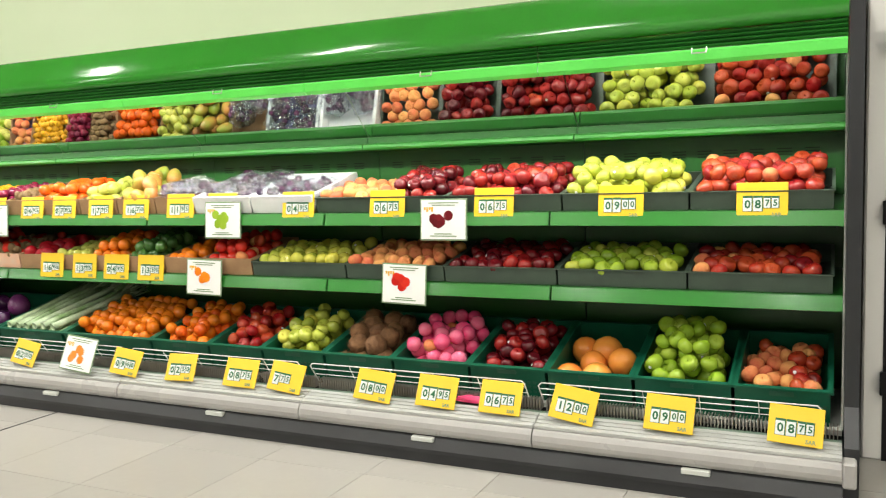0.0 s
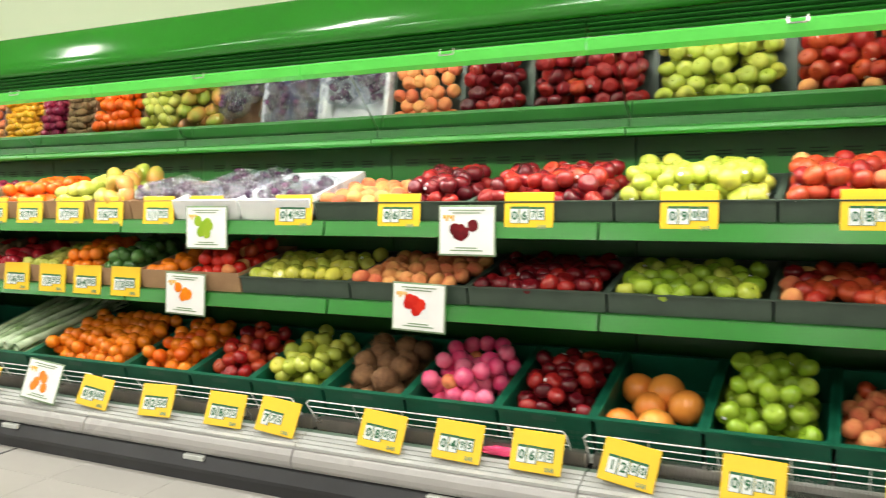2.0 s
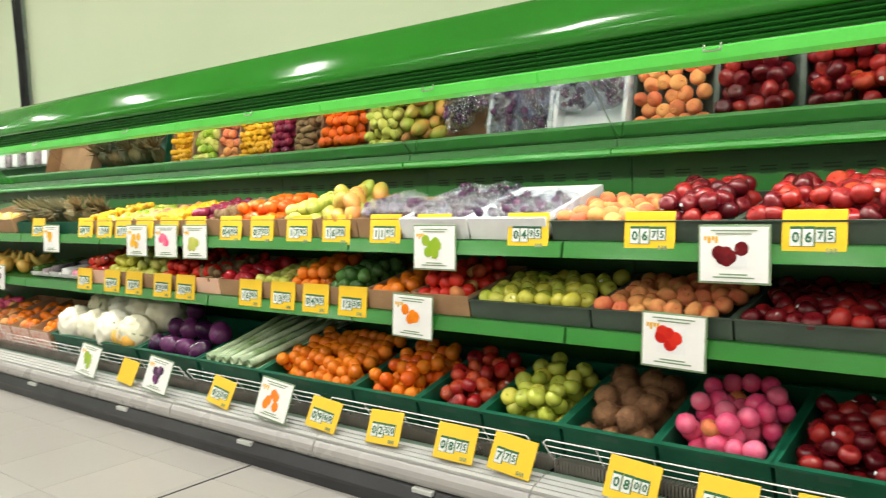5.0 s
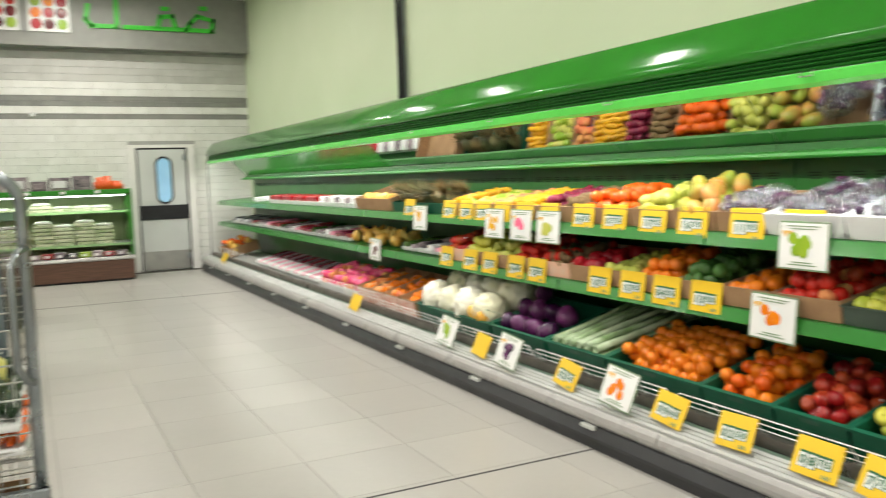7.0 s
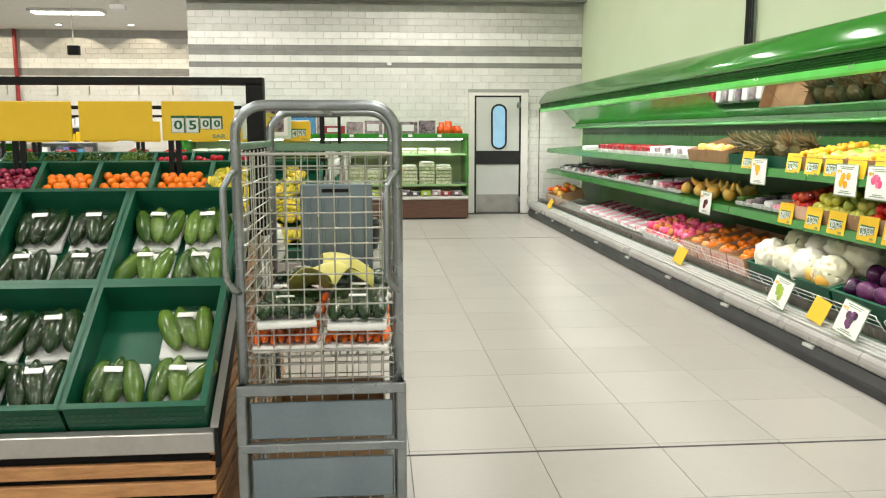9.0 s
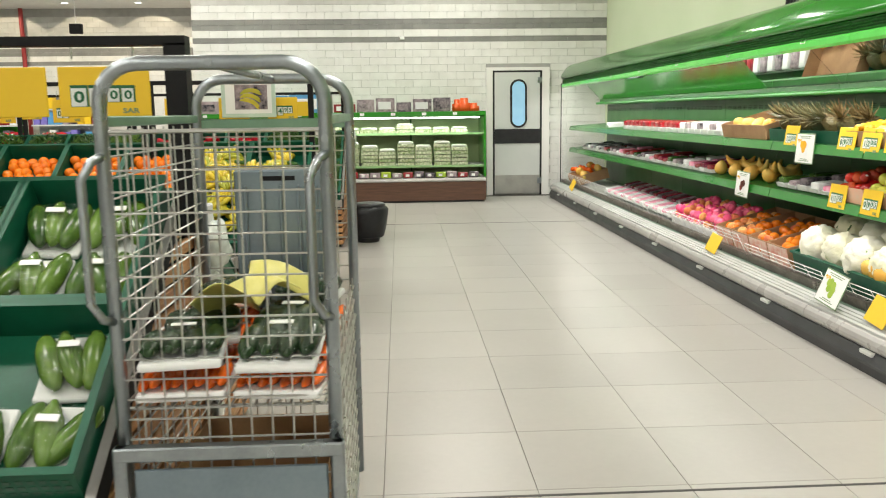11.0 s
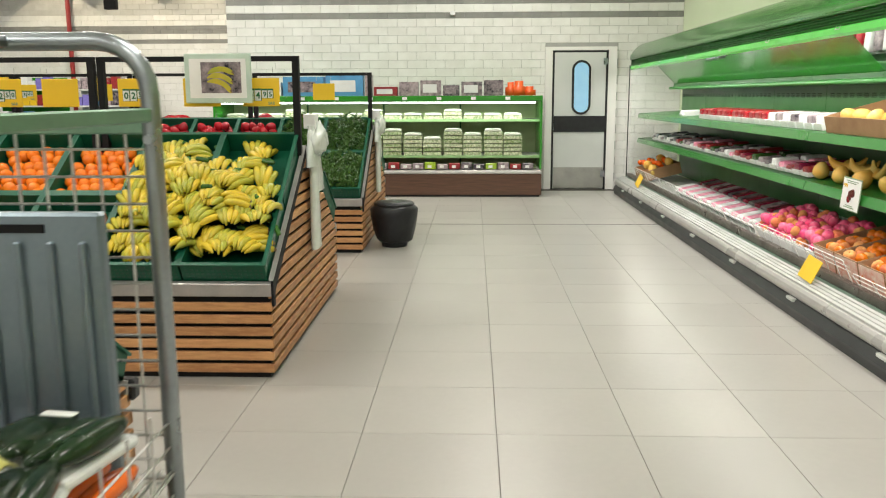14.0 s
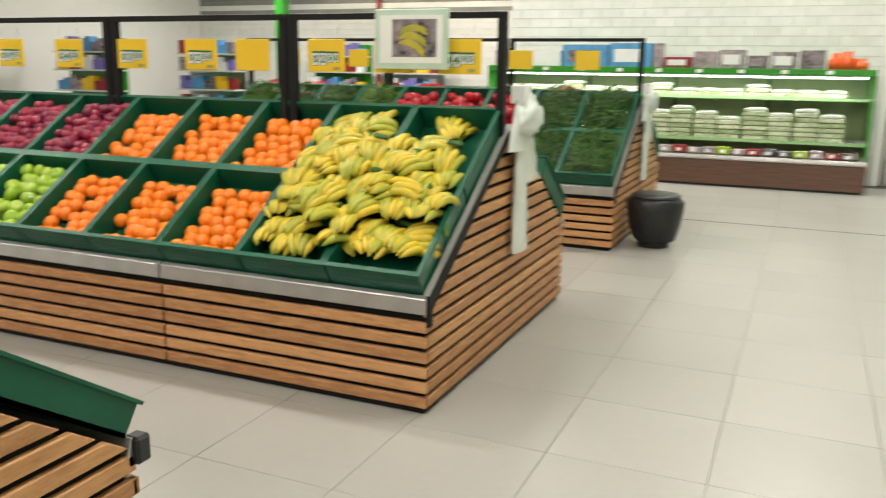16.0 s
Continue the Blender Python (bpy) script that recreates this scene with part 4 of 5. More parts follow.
for x, t, rl in ((-0.94, "0875", 3), (-1.45, "0900", 2), (-1.89, "1200", 8), (-2.24, "0675", 1), (-2.58, "0495", 3), (-2.94, "0800", 5), (-3.49, "775", 6), (-3.79, "0875", 2), (-4.22, "0250", -2), (-4.66, "0960", 6),
                 (-5.54, "0250", 8), (-6.57, "", 4), (-9.05, "", 5), (-14.9, "", 12)):
    price_tag(x, 4.475, 0.262, t, lean=-24, roll=rl, yaw=rng.uniform(-4, 4))


def fruit_sign(x, y, z, fr, lean=-4, roll=0.0):
    e = empty("fruit_sign", Matrix.Translation((x, y, z)) @ pose(0, 0, 0, lean, roll, 0), "white paper sign with fruit picture in clear sleeve", "sign", "paper fruit signs")
    w, h = 0.25, 0.20
    part("sleeve", BB(0.001, -w / 2 - 0.008, 0.0015, -0.008, w / 2 + 0.008, 0.004, h + 0.008), ink_bar, e)
    part("sheet", B(-w / 2, -0.001, 0, w / 2, 0.0014, h), paper, e)
    for zz, ww in ((h - 0.016, 0.17), (h - 0.028, 0.13), (0.024, 0.1), (0.013, 0.15)):
        part("text_bar", B(-ww / 2, -0.002, zz, ww / 2, -0.001, zz + 0.005), ink_bar, e)
    prng = random.Random(int(-x * 100))
    for k in range(6):
        bm = bmesh.new()
        g2 = bmesh.ops.create_icosphere(bm, subdivisions=2, radius=0.027)["verts"]
        bmesh.ops.transform(bm, matrix=Matrix.Translation((-0.01 + prng.uniform(-.045, .045), -0.002, 0.1 + prng.uniform(-.035, .035))) @ Matrix.Diagonal((1, 0.03, 1, 1)), verts=g2)
        part("printed_fruit", bm, F[fr], e)
    part("photo", B(-0.065, -0.0016, 0.052, 0.05, -0.001, 0.152), foam, e)
    bm = bmesh.new()
    for k in range(4):
        box(bm, -0.11 + 0.014 * k, -0.002, h - 0.05 - 0.01 * (k % 2), -0.10 + 0.014 * k, -0.0012, h - 0.035)
    part("emblem", bm, F["yellow_plum"], e)


for x, fr in ((-2.62, "dark_apple"), (-4.05, "lime_apple"), (-6.03, "guava"), (-6.36, "pink_wrapped_apple"), (-6.72, "yellow_plum"), (-7.98, "yellow_plum")):
    fruit_sign(x, 4.722, 1.075, fr)
for x, fr in ((-2.86, "tomato"), (-4.21, "orange"), (-9.02, "dark_apple")):
    fruit_sign(x, 4.715, 0.735, fr, roll=1.5)
for x, fr in ((-5.03, "orange"), (-6.17, "aubergine"), (-7.05, "lime_apple")):
    fruit_sign(x, 4.45, 0.27, fr, lean=-20, roll=5)


def wire_rail(x1, x0, h=0.12):
    e = empty("wire_rail", Matrix.Translation((x0, 4.575, 0.285)), "white coated wire fence along the case front", "wire rail", "white wire rails")
    w = x1 - x0
    bm = bmesh.new()
    path_rod(bm, [(0, 0.08, 0.0), (0, 0, h - 0.015), (0.015, 0, h), (w - 0.015, 0, h), (w, 0, h - 0.015), (w, 0.08, 0)], 0.0032)
    part("frame", bm, wire_white, e)
    for k in range(1, 3):
        bm = bmesh.new()
        rod(bm, (0, 0.022 * k, h - 0.034 * k), (w, 0.022 * k, h - 0.034 * k), 0.0025)
        part("bar", bm, wire_white, e)
    for k in range(1, 5):
        bm = bmesh.new()
        rod(bm, (w * k / 5, 0.0, h), (w * k / 5, 0.08, 0), 0.0025)
        part("upright", bm, wire_white, e)


for k in range(6):
    wire_rail(XR - 0.08 - 1.3 * k, XR - 0.08 - 1.3 * k - 1.23)
for k in range(8):
    wire_rail(-8.7 - 0.88 * k, -8.7 - 0.88 * k - 0.85, 0.17)

crumple("pink_wrap", Matrix.Translation((-2.42, 4.585, 0.285)), 0.09, 0.02, 0.022, F["pink_wrapped_apple"], "loose pink foam net lying on the air grille", "wrap", 9)

# ---------- slatted A-shaped produce stands ----------
RUN, RIDGE = 0.957, 1.136
ANG = math.degrees(math.atan2(RIDGE - 0.49, RUN))


def slats_side(e, y, x0, depth, top0, ridge, sgn):
    """Horizontal wooden slats filling the gabled side of a stand."""
    z = 0.035
    while z < ridge - 0.03:
        inset = 0.0 if z < top0 else (z - top0) / (ridge - top0) * RUN
        a, b = x0 - depth + inset + 0.008, x0 - inset - 0.008
        part("slat", bevel(solid(prism, [(a, z), (b, z), (b - (0.068 if z > top0 - 0.05 else 0), z + 0.046), (a + (0.068 if z > top0 - 0.05 else 0), z + 0.046)], y, y + sgn * 0.022, "y"), 0.003), wood, e)
        z += 0.067


def stand(x0, y1, mods, name_label):
    depth, top0, ridge, w = 2.08, 0.49, RIDGE, 1.40
    e = empty("produce_stand", Matrix.Identity(4), name_label, "produce stand", "wooden produce stands")
    y0 = y1 - w * mods
    core = [(x0 - 0.03, 0), (x0 - 0.03, top0), (x0 - RUN - 0.01, ridge - 0.03), (x0 - depth + RUN + 0.01, ridge - 0.03), (x0 - depth + 0.03, top0), (x0 - depth + 0.03, 0)]
    part("core", solid(prism, core, y0 + 0.02, y1 - 0.025, "y"), black, e, "black inner carcass")
    for k in range(mods):
        a, b = y1 - w * (k + 1) + 0.006, y1 - w * k - (0.0 if k == 0 else 0.006)
        for xf, s in ((x0, 1), (x0 - depth, -1)):
            z = 0.035
            while z < 0.43:
                part("slat", BB(0.003, xf - s * 0.024, a, z, xf, b, z + 0.046), wood, e)
                z += 0.067
            part("front_lip", bevel(solid(prism, [(xf + s * 0.012, 0.452), (xf + s * 0.012, 0.52), (xf - s * 0.02, 0.53), (xf - s * 0.035, 0.48), (xf - s * 0.035, 0.452)], a, b, "y"), 0.003), alu, e, "grey aluminium lip")
    slats_side(e, y1 - 0.022, x0, depth, top0, ridge, 1)
    part("side_edge", solid(prism, [(x0 + 0.01, 0.40), (x0 + 0.01, 0.535), (x0 - RUN, ridge + 0.03), (x0 - RUN - 0.02, ridge - 0.0), (x0 - 0.03, 0.47), (x0 - 0.03, 0.40)], y1 + 0.001, y1 + 0.014, "y"), black, e)
    part("side_trim", solid(prism, [(x0 + 0.01, 0.537), (x0 - 0.01, 0.555), (x0 - RUN, ridge + 0.045), (x0 - RUN, ridge + 0.032)], y1 - 0.012, y1 + 0.014, "y"), alu, e)
    return e, y0


def stand_frame(x, y1, y0, step=1.25, top=1.717, label="black steel sign frame on the stand ridge", thick=0.02):
    e = empty("sign_frame", Matrix.Identity(4), label, "sign frame", "black sign frames")
    y = y1 - 0.02
    while y > y0:
        ye = max(y - step, y0)
        for yy in (y, ye + 0.06):
            part("post", B(x - thick, yy - thick, 1.06, x + thick, yy + thick, top - 0.025), black, e)
        part("top_bar", B(x - thick, ye + 0.04, top - 0.03, x + thick, y + thick, top), black, e)
        y = ye
    return e


def rot_face(x, y, z, ang):
    """A pose whose local x runs along +y, whose local y climbs the stand's front slope."""
    return Matrix.Translation((x, y, z)) @ pose(0, 0, 0, 0, 0, 90) @ pose(0, 0, 0, ang, 0, 0)


CR_W = 0.455


def stand_crate(x0, yc, row, ang=ANG, h=0.14):
    """One green crate on the front slope; yc is its low-y edge. Returns its pose."""
    s = 0.03 + row * 0.57
    a = math.radians(ang)
    m = rot_face(x0 - 0.01 - s * math.cos(a), yc, 0.50 + s * math.sin(a), ang)
    open_box("produce_crate", CR_W - 0.012, 0.55, h, 0.012, crate_green, "green plastic produce crate on the wooden stand", "crate", "green stand crates", m, lip=0.010, slots=True)
    return m


def back_crate(x0, yc, h=0.14):
    """A crate on the far slope, of which only the upper rim shows."""
    m = Matrix.Translation((x0 - 2.05, yc + CR_W, 0.53)) @ pose(0, 0, 0, 0, 0, -90) @ pose(0, 0, 0, ANG, 0, 0)
    open_box("produce_crate", CR_W - 0.012, 0.55, h, 0.012, crate_green, "green plastic produce crate on the stand's far slope", "crate", "green stand crates", m, lip=0.010, slots=True)


def veg_pack(m, mat, n=4, w=0.18, l=0.225, kind="cucumber", vh=0.026, loose=0.0):
    e = empty("vegetable_pack", m, "foam tray of %s in shiny cling film" % kind, "vegetable pack", "film-wrapped " + kind)
    bm = bmesh.new()
    box(bm, -w / 2, 0, 0, w / 2, l, 0.022)
    bevel(bm, 0.008, 2)
    part("tray", bm, foam, e)
    for k in range(n):
        bm = bmesh.new()
        bmesh.ops.create_uvsphere(bm, u_segments=8, v_segments=8, radius=1)
        for v in bm.verts:
            v.co = Vector((v.co.x * w / n * 0.62, v.co.z * l * 0.47, v.co.y * min(vh, w / n * 0.62))) * (1 + (0.05 + loose * 0.12) * noise.noise(v.co * 2 + Vector((k, 0, 0))))
        if loose:
            bmesh.ops.rotate(bm, verts=bm.verts[:], cent=(0, 0, 0), matrix=Matrix.Rotation(rng.uniform(-loose, loose), 3, "Z"))
        bmesh.ops.translate(bm, verts=bm.verts[:], vec=(-w / 2 + w * (k + 0.5) / n, l / 2, 0.016 + min(vh, w / n * 0.62) + 0.006 * (k % 2)))
        part("vegetable", bm, mat, e, smooth=True)
    bm = bmesh.new()
    bmesh.ops.create_grid(bm, x_segments=18, y_segments=18, size=0.5)
    for v in bm.verts:
        u, t = v.co.x * 2, v.co.y * 2
        hgt = (0.024 + 2 * vh) * (1 - abs(u) ** 4) * (1 - abs(t) ** 4) + 0.011 * noise.noise(Vector((u * 6, t * 3, m.translation.y * 90)))
        v.co = Vector((u * w * 0.5, l / 2 + t * l * 0.5, 0.012 + max(hgt, 0)))
    g = part("film", bm, film_clear, e, smooth=True)
    g.visible_shadow = False
    part("label", BB(0.001, -0.03, l * 0.55, 0.028 + 2 * vh, 0.03, l * 0.55 + 0.022, 0.031 + 2 * vh), paper, e)


# stand with film-wrapped vegetables
A0, AY = -4.13, 1.085
st_a, ya0 = stand(A0, AY, 2, "slatted wooden stand with film-wrapped vegetables in crates")
for k in range(6):
    yc = AY - 0.012 - CR_W * (k + 1)
    for row in (0, 1):
        m = stand_crate(A0, yc, row)
        mt = F["cucumber"] if k >= 1 else F["zucchini"]
        for i in range(2):
            for j in range(2):
                if k == 0 and row == 0 and i == 0 and j == 1:
                    continue
                veg_pack(m @ Matrix.Translation((0.118 + 0.207 * i, 0.035 + 0.245 * j, 0.02)) @ pose(0, 0, 0, 0, 0, rng.uniform(-4, 4)), mt, 3, kind="dark aubergines" if k >= 1 else "green peppers", vh=0.034, loose=0.3 if k >= 1 else 0.5)
    back_crate(A0, yc, 0.10)
part("end_bracket", BB(0.008, A0 - 2.11, AY - 0.03, 0.455, A0 - 2.06, AY + 0.02, 0.53), rubber, st_a)
stand_frame(A0 - 0.9, AY + 0.065, ya0, step=2.6, thick=0.035)
# stand with bananas and oranges
C0, CY = -7.71, 1.21
st_c, yc0 = stand(C0, CY, 3, "slatted wooden stand piled with bananas and oranges")
for k in range(9):
    yc = CY - 0.012 - CR_W * (k + 1)
    for row in (0, 1):
        m = stand_crate(C0, yc, row)
        if k >= 2:
            kk = ("orange",) if k < 5 else ("purple_plum",) if row else ("lime_apple",)
            pile(kk, m @ Matrix.Translation((0.014, 0.014, 0)), CR_W - 0.028, 0.52, 0.02, 0.065, "in a stand crate")
    back_crate(C0, yc)
stand_frame(C0 - 0.89, CY, yc0)


def banana_mesh(cache=[]):
    if cache:
        return cache[0]
    bm = bmesh.new()
    rings = []
    n = 10
    for j in range(n):
        t = j / (n - 1)
        a = (t - 0.5) * 1.5
        r = 0.0175 * min(1, 0.22 + 3.2 * t, 0.32 + 5 * (1 - t))
        c = Vector((0, 0.115 * math.sin(a), 0.115 * (math.cos(a) - 1)))
        nr = Vector((0, math.sin(a), math.cos(a)))
        rings.append([bm.verts.new(c + nr * r * math.sin(q * 1.0472) + Vector((r * math.cos(q * 1.0472), 0, 0))) for q in range(6)])
    for a, b in zip(rings, rings[1:]):
        for q in range(6):
            bm.faces.new((a[q], a[(q + 1) % 6], b[(q + 1) % 6], b[q]))
    bm.faces.new(rings[0])
    bm.faces.new(rings[-1])
    bmesh.ops.recalc_face_normals(bm, faces=bm.faces[:])
    me = mesh_of("banana", bm, F["banana"], True)
    me.materials.append(F["kiwi"])
    for p in me.polygons:
        if p.center.y > 0.073 or p.center.y < -0.0745:
            p.material_index = 1
    cache.append(me)
    return cache[0]


def stem_mesh(cache=[]):
    if not cache:
        bm = bmesh.new()
        box(bm, -0.035, -0.012, -0.01, 0.035, 0.012, 0.012)
        bevel(bm, 0.006)
        cache.append(mesh_of("stem", bm, F["avocado"]))
    return cache[0]


def banana_bunch(m, n):
    e = empty("banana_bunch", m, "bunch of yellow bananas with green tips", "banana bunch", "banana bunches")
    s = new("stem", stem_mesh())
    s.parent = e
    s.matrix_basis = Matrix.Translation((0, 0.105, 0.0))
    for k in range(n):
        u = k - (n - 1) / 2
        b = new("banana", banana_mesh())
        b.parent = e
        sc = rng.uniform(0.9, 1.1)
        b.matrix_basis = Matrix.Translation((u * 0.029, rng.uniform(-.008, .008), rng.uniform(-.006, .008) - 0.004 * u * u)) @ pose(0, 0, 0, rng.uniform(-8, 8), u * 10, u * -8) @ Matrix.Diagonal((1.08, sc, 1.1, 1))


brow = 0
s = 0.19
while s < 1.12:
    n_col = 7 if s < 0.8 else 6
    for c in range(n_col):
        frac = (c + 0.5 + (0.4 if brow % 2 else 0)) / 7.3
        if s > 0.86 and c in (3, 4):
            continue
        hump = 0.10 + 0.09 * math.sin(math.pi * min(1, s / 1.05)) * (0.55 + 0.45 * math.sin(math.pi * frac))
        a = math.radians(ANG)
        mm = rot_face(C0 - 0.01 - s * math.cos(a), CY - 0.05 - 0.88 * (1 - frac) + rng.uniform(-.025, .025), 0.50 + s * math.sin(a), ANG) @ Matrix.Translation((0, rng.uniform(-.03, .03), hump + rng.uniform(-.025, .035)))
        lay = rng.uniform(-70, -35) if rng.random() < 0.18 else rng.uniform(-22, 22)
        banana_bunch(mm @ pose(0, 0, 0, -20 + rng.uniform(-18, 18), rng.uniform(-22, 22), lay) @ Matrix.Diagonal((1.06, 1.06, 1.06, 1)), rng.choice((4, 5, 5, 6)))
    s += 0.088
    brow += 1
# third stand with greens and peppers
D0 = -11.30
st_d, yd0 = stand(D0, CY, 3, "slatted wooden stand with herbs and red peppers")


def leaf_heap(m, w, dep, n, seed, kind="herb"):
    r2 = random.Random(seed)
    bm = bmesh.new()
    for k in range(n):
        c = Vector((r2.uniform(0, w), r2.uniform(0, dep), 0.0))
        c.z = 0.07 + 0.12 * r2.random() * (0.4 + math.sin(math.pi * c.x / w))
        d1 = Vector((r2.uniform(-1, 1), r2.uniform(-1, 1), r2.uniform(-0.4, 0.9))).normalized() * r2.uniform(0.03, 0.065)
        sd = d1.cross(Vector((r2.uniform(-1, 1), r2.uniform(-1, 1), 1))).normalized() * 0.009
        up = d1.cross(sd).normalized() * 0.006
        bm.faces.new([bm.verts.new(p) for p in (c - d1, c + sd + up, c + d1)])
        bm.faces.new([bm.verts.new(p) for p in (c - d1, c + d1, c - sd + up)])
    ob = new("herb_heap", mesh_of("herb_heap", bm, F[kind]))
    ob.matrix_world = m
    return tagged(ob, "loose heap of dark green leafy herbs in crates", "herbs", "herb heaps", "stuff")


for k in range(9):
    yc = CY - 0.012 - CR_W * (k + 1)
    for row in (0, 1):
        m = stand_crate(D0, yc, row)
        if k < 2:
            leaf_heap(m @ Matrix.Translation((0.02, 0.02, 0)), CR_W - 0.04, 0.5, 1100, k * 2 + row)
        elif row == 1:
            if k in (2, 3, 4):
                pile(("pepper",), m @ Matrix.Translation((0.014, 0.1, 0)), CR_W - 0.04, 0.43, 0.02, 0.14, "in a stand crate")
            else:
                leaf_heap(m @ Matrix.Translation((0.02, 0.1, 0)), CR_W - 0.04, 0.4, 500, k * 2 + row, "zucchini")
    back_crate(D0, yc)
    if k > 0:
        mt = Matrix.Translation((D0 - 1.02, yc + 0.2, 1.19))
        if k % 3:
            crumple("onion_net", mt, 0.10, 0.2, 0.10, F["pepper"], "red net sack of onions on the stand ridge", "net sack", k)
stand_frame(D0 - 0.9, CY, yd0)


def hanging_card(x, y, z, digits, picture=None):
    """A price card facing +x, hung from a sign frame."""
    m = Matrix.Translation((x, y, z)) @ pose(0, 0, 0, 0, 0, 90) @ Matrix.Diagonal((1.5, 1.5, 1.5, 1))
    e = price_tag(0, 0, 0, digits, m, label="yellow price card hung from the black frame")
    for dx in (-0.05, 0.05):
        part("hook", solid(rod, (dx, 0.002, 0.13), (dx, 0.002, 0.155), 0.0015, 4), steel_wire, e)
    return e


for y, t in ((0.90, "0500"), (0.57, ""), (0.25, ""), (-0.08, "0350"), (-0.42, "")):
    e = hanging_card(A0 - 0.86, y, 1.46, t)
    e.matrix_basis = e.matrix_basis @ Matrix.Diagonal((1.3, 1, 0.95, 1))
for y, t in ((0.98, "0495"), (0.62, ""), (0.22, "0250"), (-0.25, ""), (-0.6, "0250"), (-1.1, "0350"), (-1.6, "0450"), (-2.1, "0495")):
    hanging_card(C0 - 0.86, y, 1.42, t)
for y, t in ((0.72, ""), (0.1, ""), (-0.6, "0795"), (-1.6, ""), (-2.4, "0350")):
    hanging_card(D0 - 0.86, y, 1.44, t)
bs = empty("banana_sign", Matrix.Translation((C0 - 0.82, 0.74, 1.44)), "framed picture sign of bananas on the black frame", "sign")
part("frame", BB(0.004, 0, -0.20, 0, 0.015, 0.20, 0.29), M("pale_green_frame", (0.55, 0.68, 0.58), None, 0.5), bs)
part("sheet", B(0.015, -0.17, 0.03, 0.018, 0.17, 0.26), paper, bs)
part("picture", B(0.018, -0.10, 0.06, 0.02, 0.14, 0.24), dark_box, bs)
for k in range(3):
    b = new("printed_banana", banana_mesh())
    b.parent = bs
    b.matrix_basis = Matrix.Translation((0.021, 0.02, 0.12 + 0.04 * k)) @ pose(0, 0, 0, -25 + 12 * k, 0, 0) @ Matrix.Diagonal((0.05, 1, 1, 1))


def bag_roll(x, y, z, seed):
    e = empty("plastic_bag_roll", Matrix.Translation((x, y, z)), "roll of thin white plastic bags hanging beside the stand", "bag roll", "plastic bag rolls")
    for nm, ln, wd, off in (("bag", 0.78, 0.10, -0.03), ("torn_bag", 0.42, 0.17, -0.12), ("torn_bag", 0.25, 0.14, 0.03)):
        bm = bmesh.new()
        rings = []
        for j in range(14):
            t = j / 13
            ww = wd * (0.45 + 0.7 * t + 0.18 * noise.noise(Vector((seed, t * 5, off * 9))))
            cx = off * t + 0.012 * noise.noise(Vector((t * 3, seed, 2)))
            rings.append([bm.verts.new((cx + ww * math.cos(q * 0.785) * (1 + 0.25 * noise.noise(Vector((q, t * 6, seed)))), 0.03 + 0.028 * math.sin(q * 0.785), -ln * t)) for q in range(8)])
        for a, b in zip(rings, rings[1:]):
            for q in range(8):
                bm.faces.new((a[q], a[(q + 1) % 8], b[(q + 1) % 8], b[q]))
        part(nm, bm, film_bag, e, smooth=True)
    bm = bmesh.new()
    bmesh.ops.create_icosphere(bm, subdivisions=3, radius=1)
    for v in bm.verts:
        k2 = 1 + 0.4 * noise.noise(v.co * 2.0 + Vector((seed, 0, 0))) + 0.2 * noise.noise(v.co * 5 + Vector((0, seed, 0)))
        v.co = Vector((v.co.x * 0.13 * k2 - 0.03, 0.06 + v.co.y * 0.05 * k2, v.co.z * 0.10 * k2 - 0.09))
    part("bag_top", bm, film_bag, e, "crumpled bag top", smooth=True)
    part("holder", BB(0.004, -0.05, -0.015, -0.02, 0.05, 0.06, 0.07), foam, e)


bag_roll(-8.75, CY + 0.01, 1.30, 1.0)
bag_roll(-12.3, CY + 0.01, 1.26, 4.0)
bag_roll(A0 - 1.2, AY - 0.005, 1.06, 7.0)

# waste bin with bag
wb = empty("waste_bin", Matrix.Translation((-11.72, 1.47, 0)), "black plastic waste bin with bag over its rim", "waste bin")


def lathe(bm, prof, seg=20, wob=0.0):
    rings = [[bm.verts.new((r * math.cos(6.2832 * q / seg) * (1 + wob * noise.noise(Vector((q, z * 9, 1)))), r * math.sin(6.2832 * q / seg) * (1 + wob * noise.noise(Vector((z * 7, q, 4)))), z)) for q in range(seg)] for r, z in prof]
    for a, b in zip(rings, rings[1:]):
        for q in range(seg):
            bm.faces.new((a[q], a[(q + 1) % seg], b[(q + 1) % seg], b[q]))
    bm.faces.new(rings[0])
    bm.faces.new(rings[-1])
    bmesh.ops.recalc_face_normals(bm, faces=bm.faces[:])


part("body", solid(lathe, [(0.125, 0), (0.13, 0.02), (0.18, 0.38), (0.19, 0.40)]), rubber, wb, smooth=True)
part("bag", solid(lathe, [(0.15, 0.05), (0.175, 0.07), (0.205, 0.18), (0.228, 0.31), (0.225, 0.38), (0.20, 0.415)], 24, 0.16), rubber, wb, "black bag skirt", smooth=True)
part("lid", solid(lathe, [(0.20, 0.41), (0.205, 0.43), (0.185, 0.445), (0.1, 0.45)]), charcoal, wb, smooth=True)

# ---------- roll cage trolley ----------
TX0, TX1, TY0, TY1, TZ = -5.0, -4.10, 1.19, 1.69, 1.575
tr = empty("roll_cage_trolley", Matrix.Identity(4), "galvanised steel roll cage trolley with wire mesh sides", "trolley")


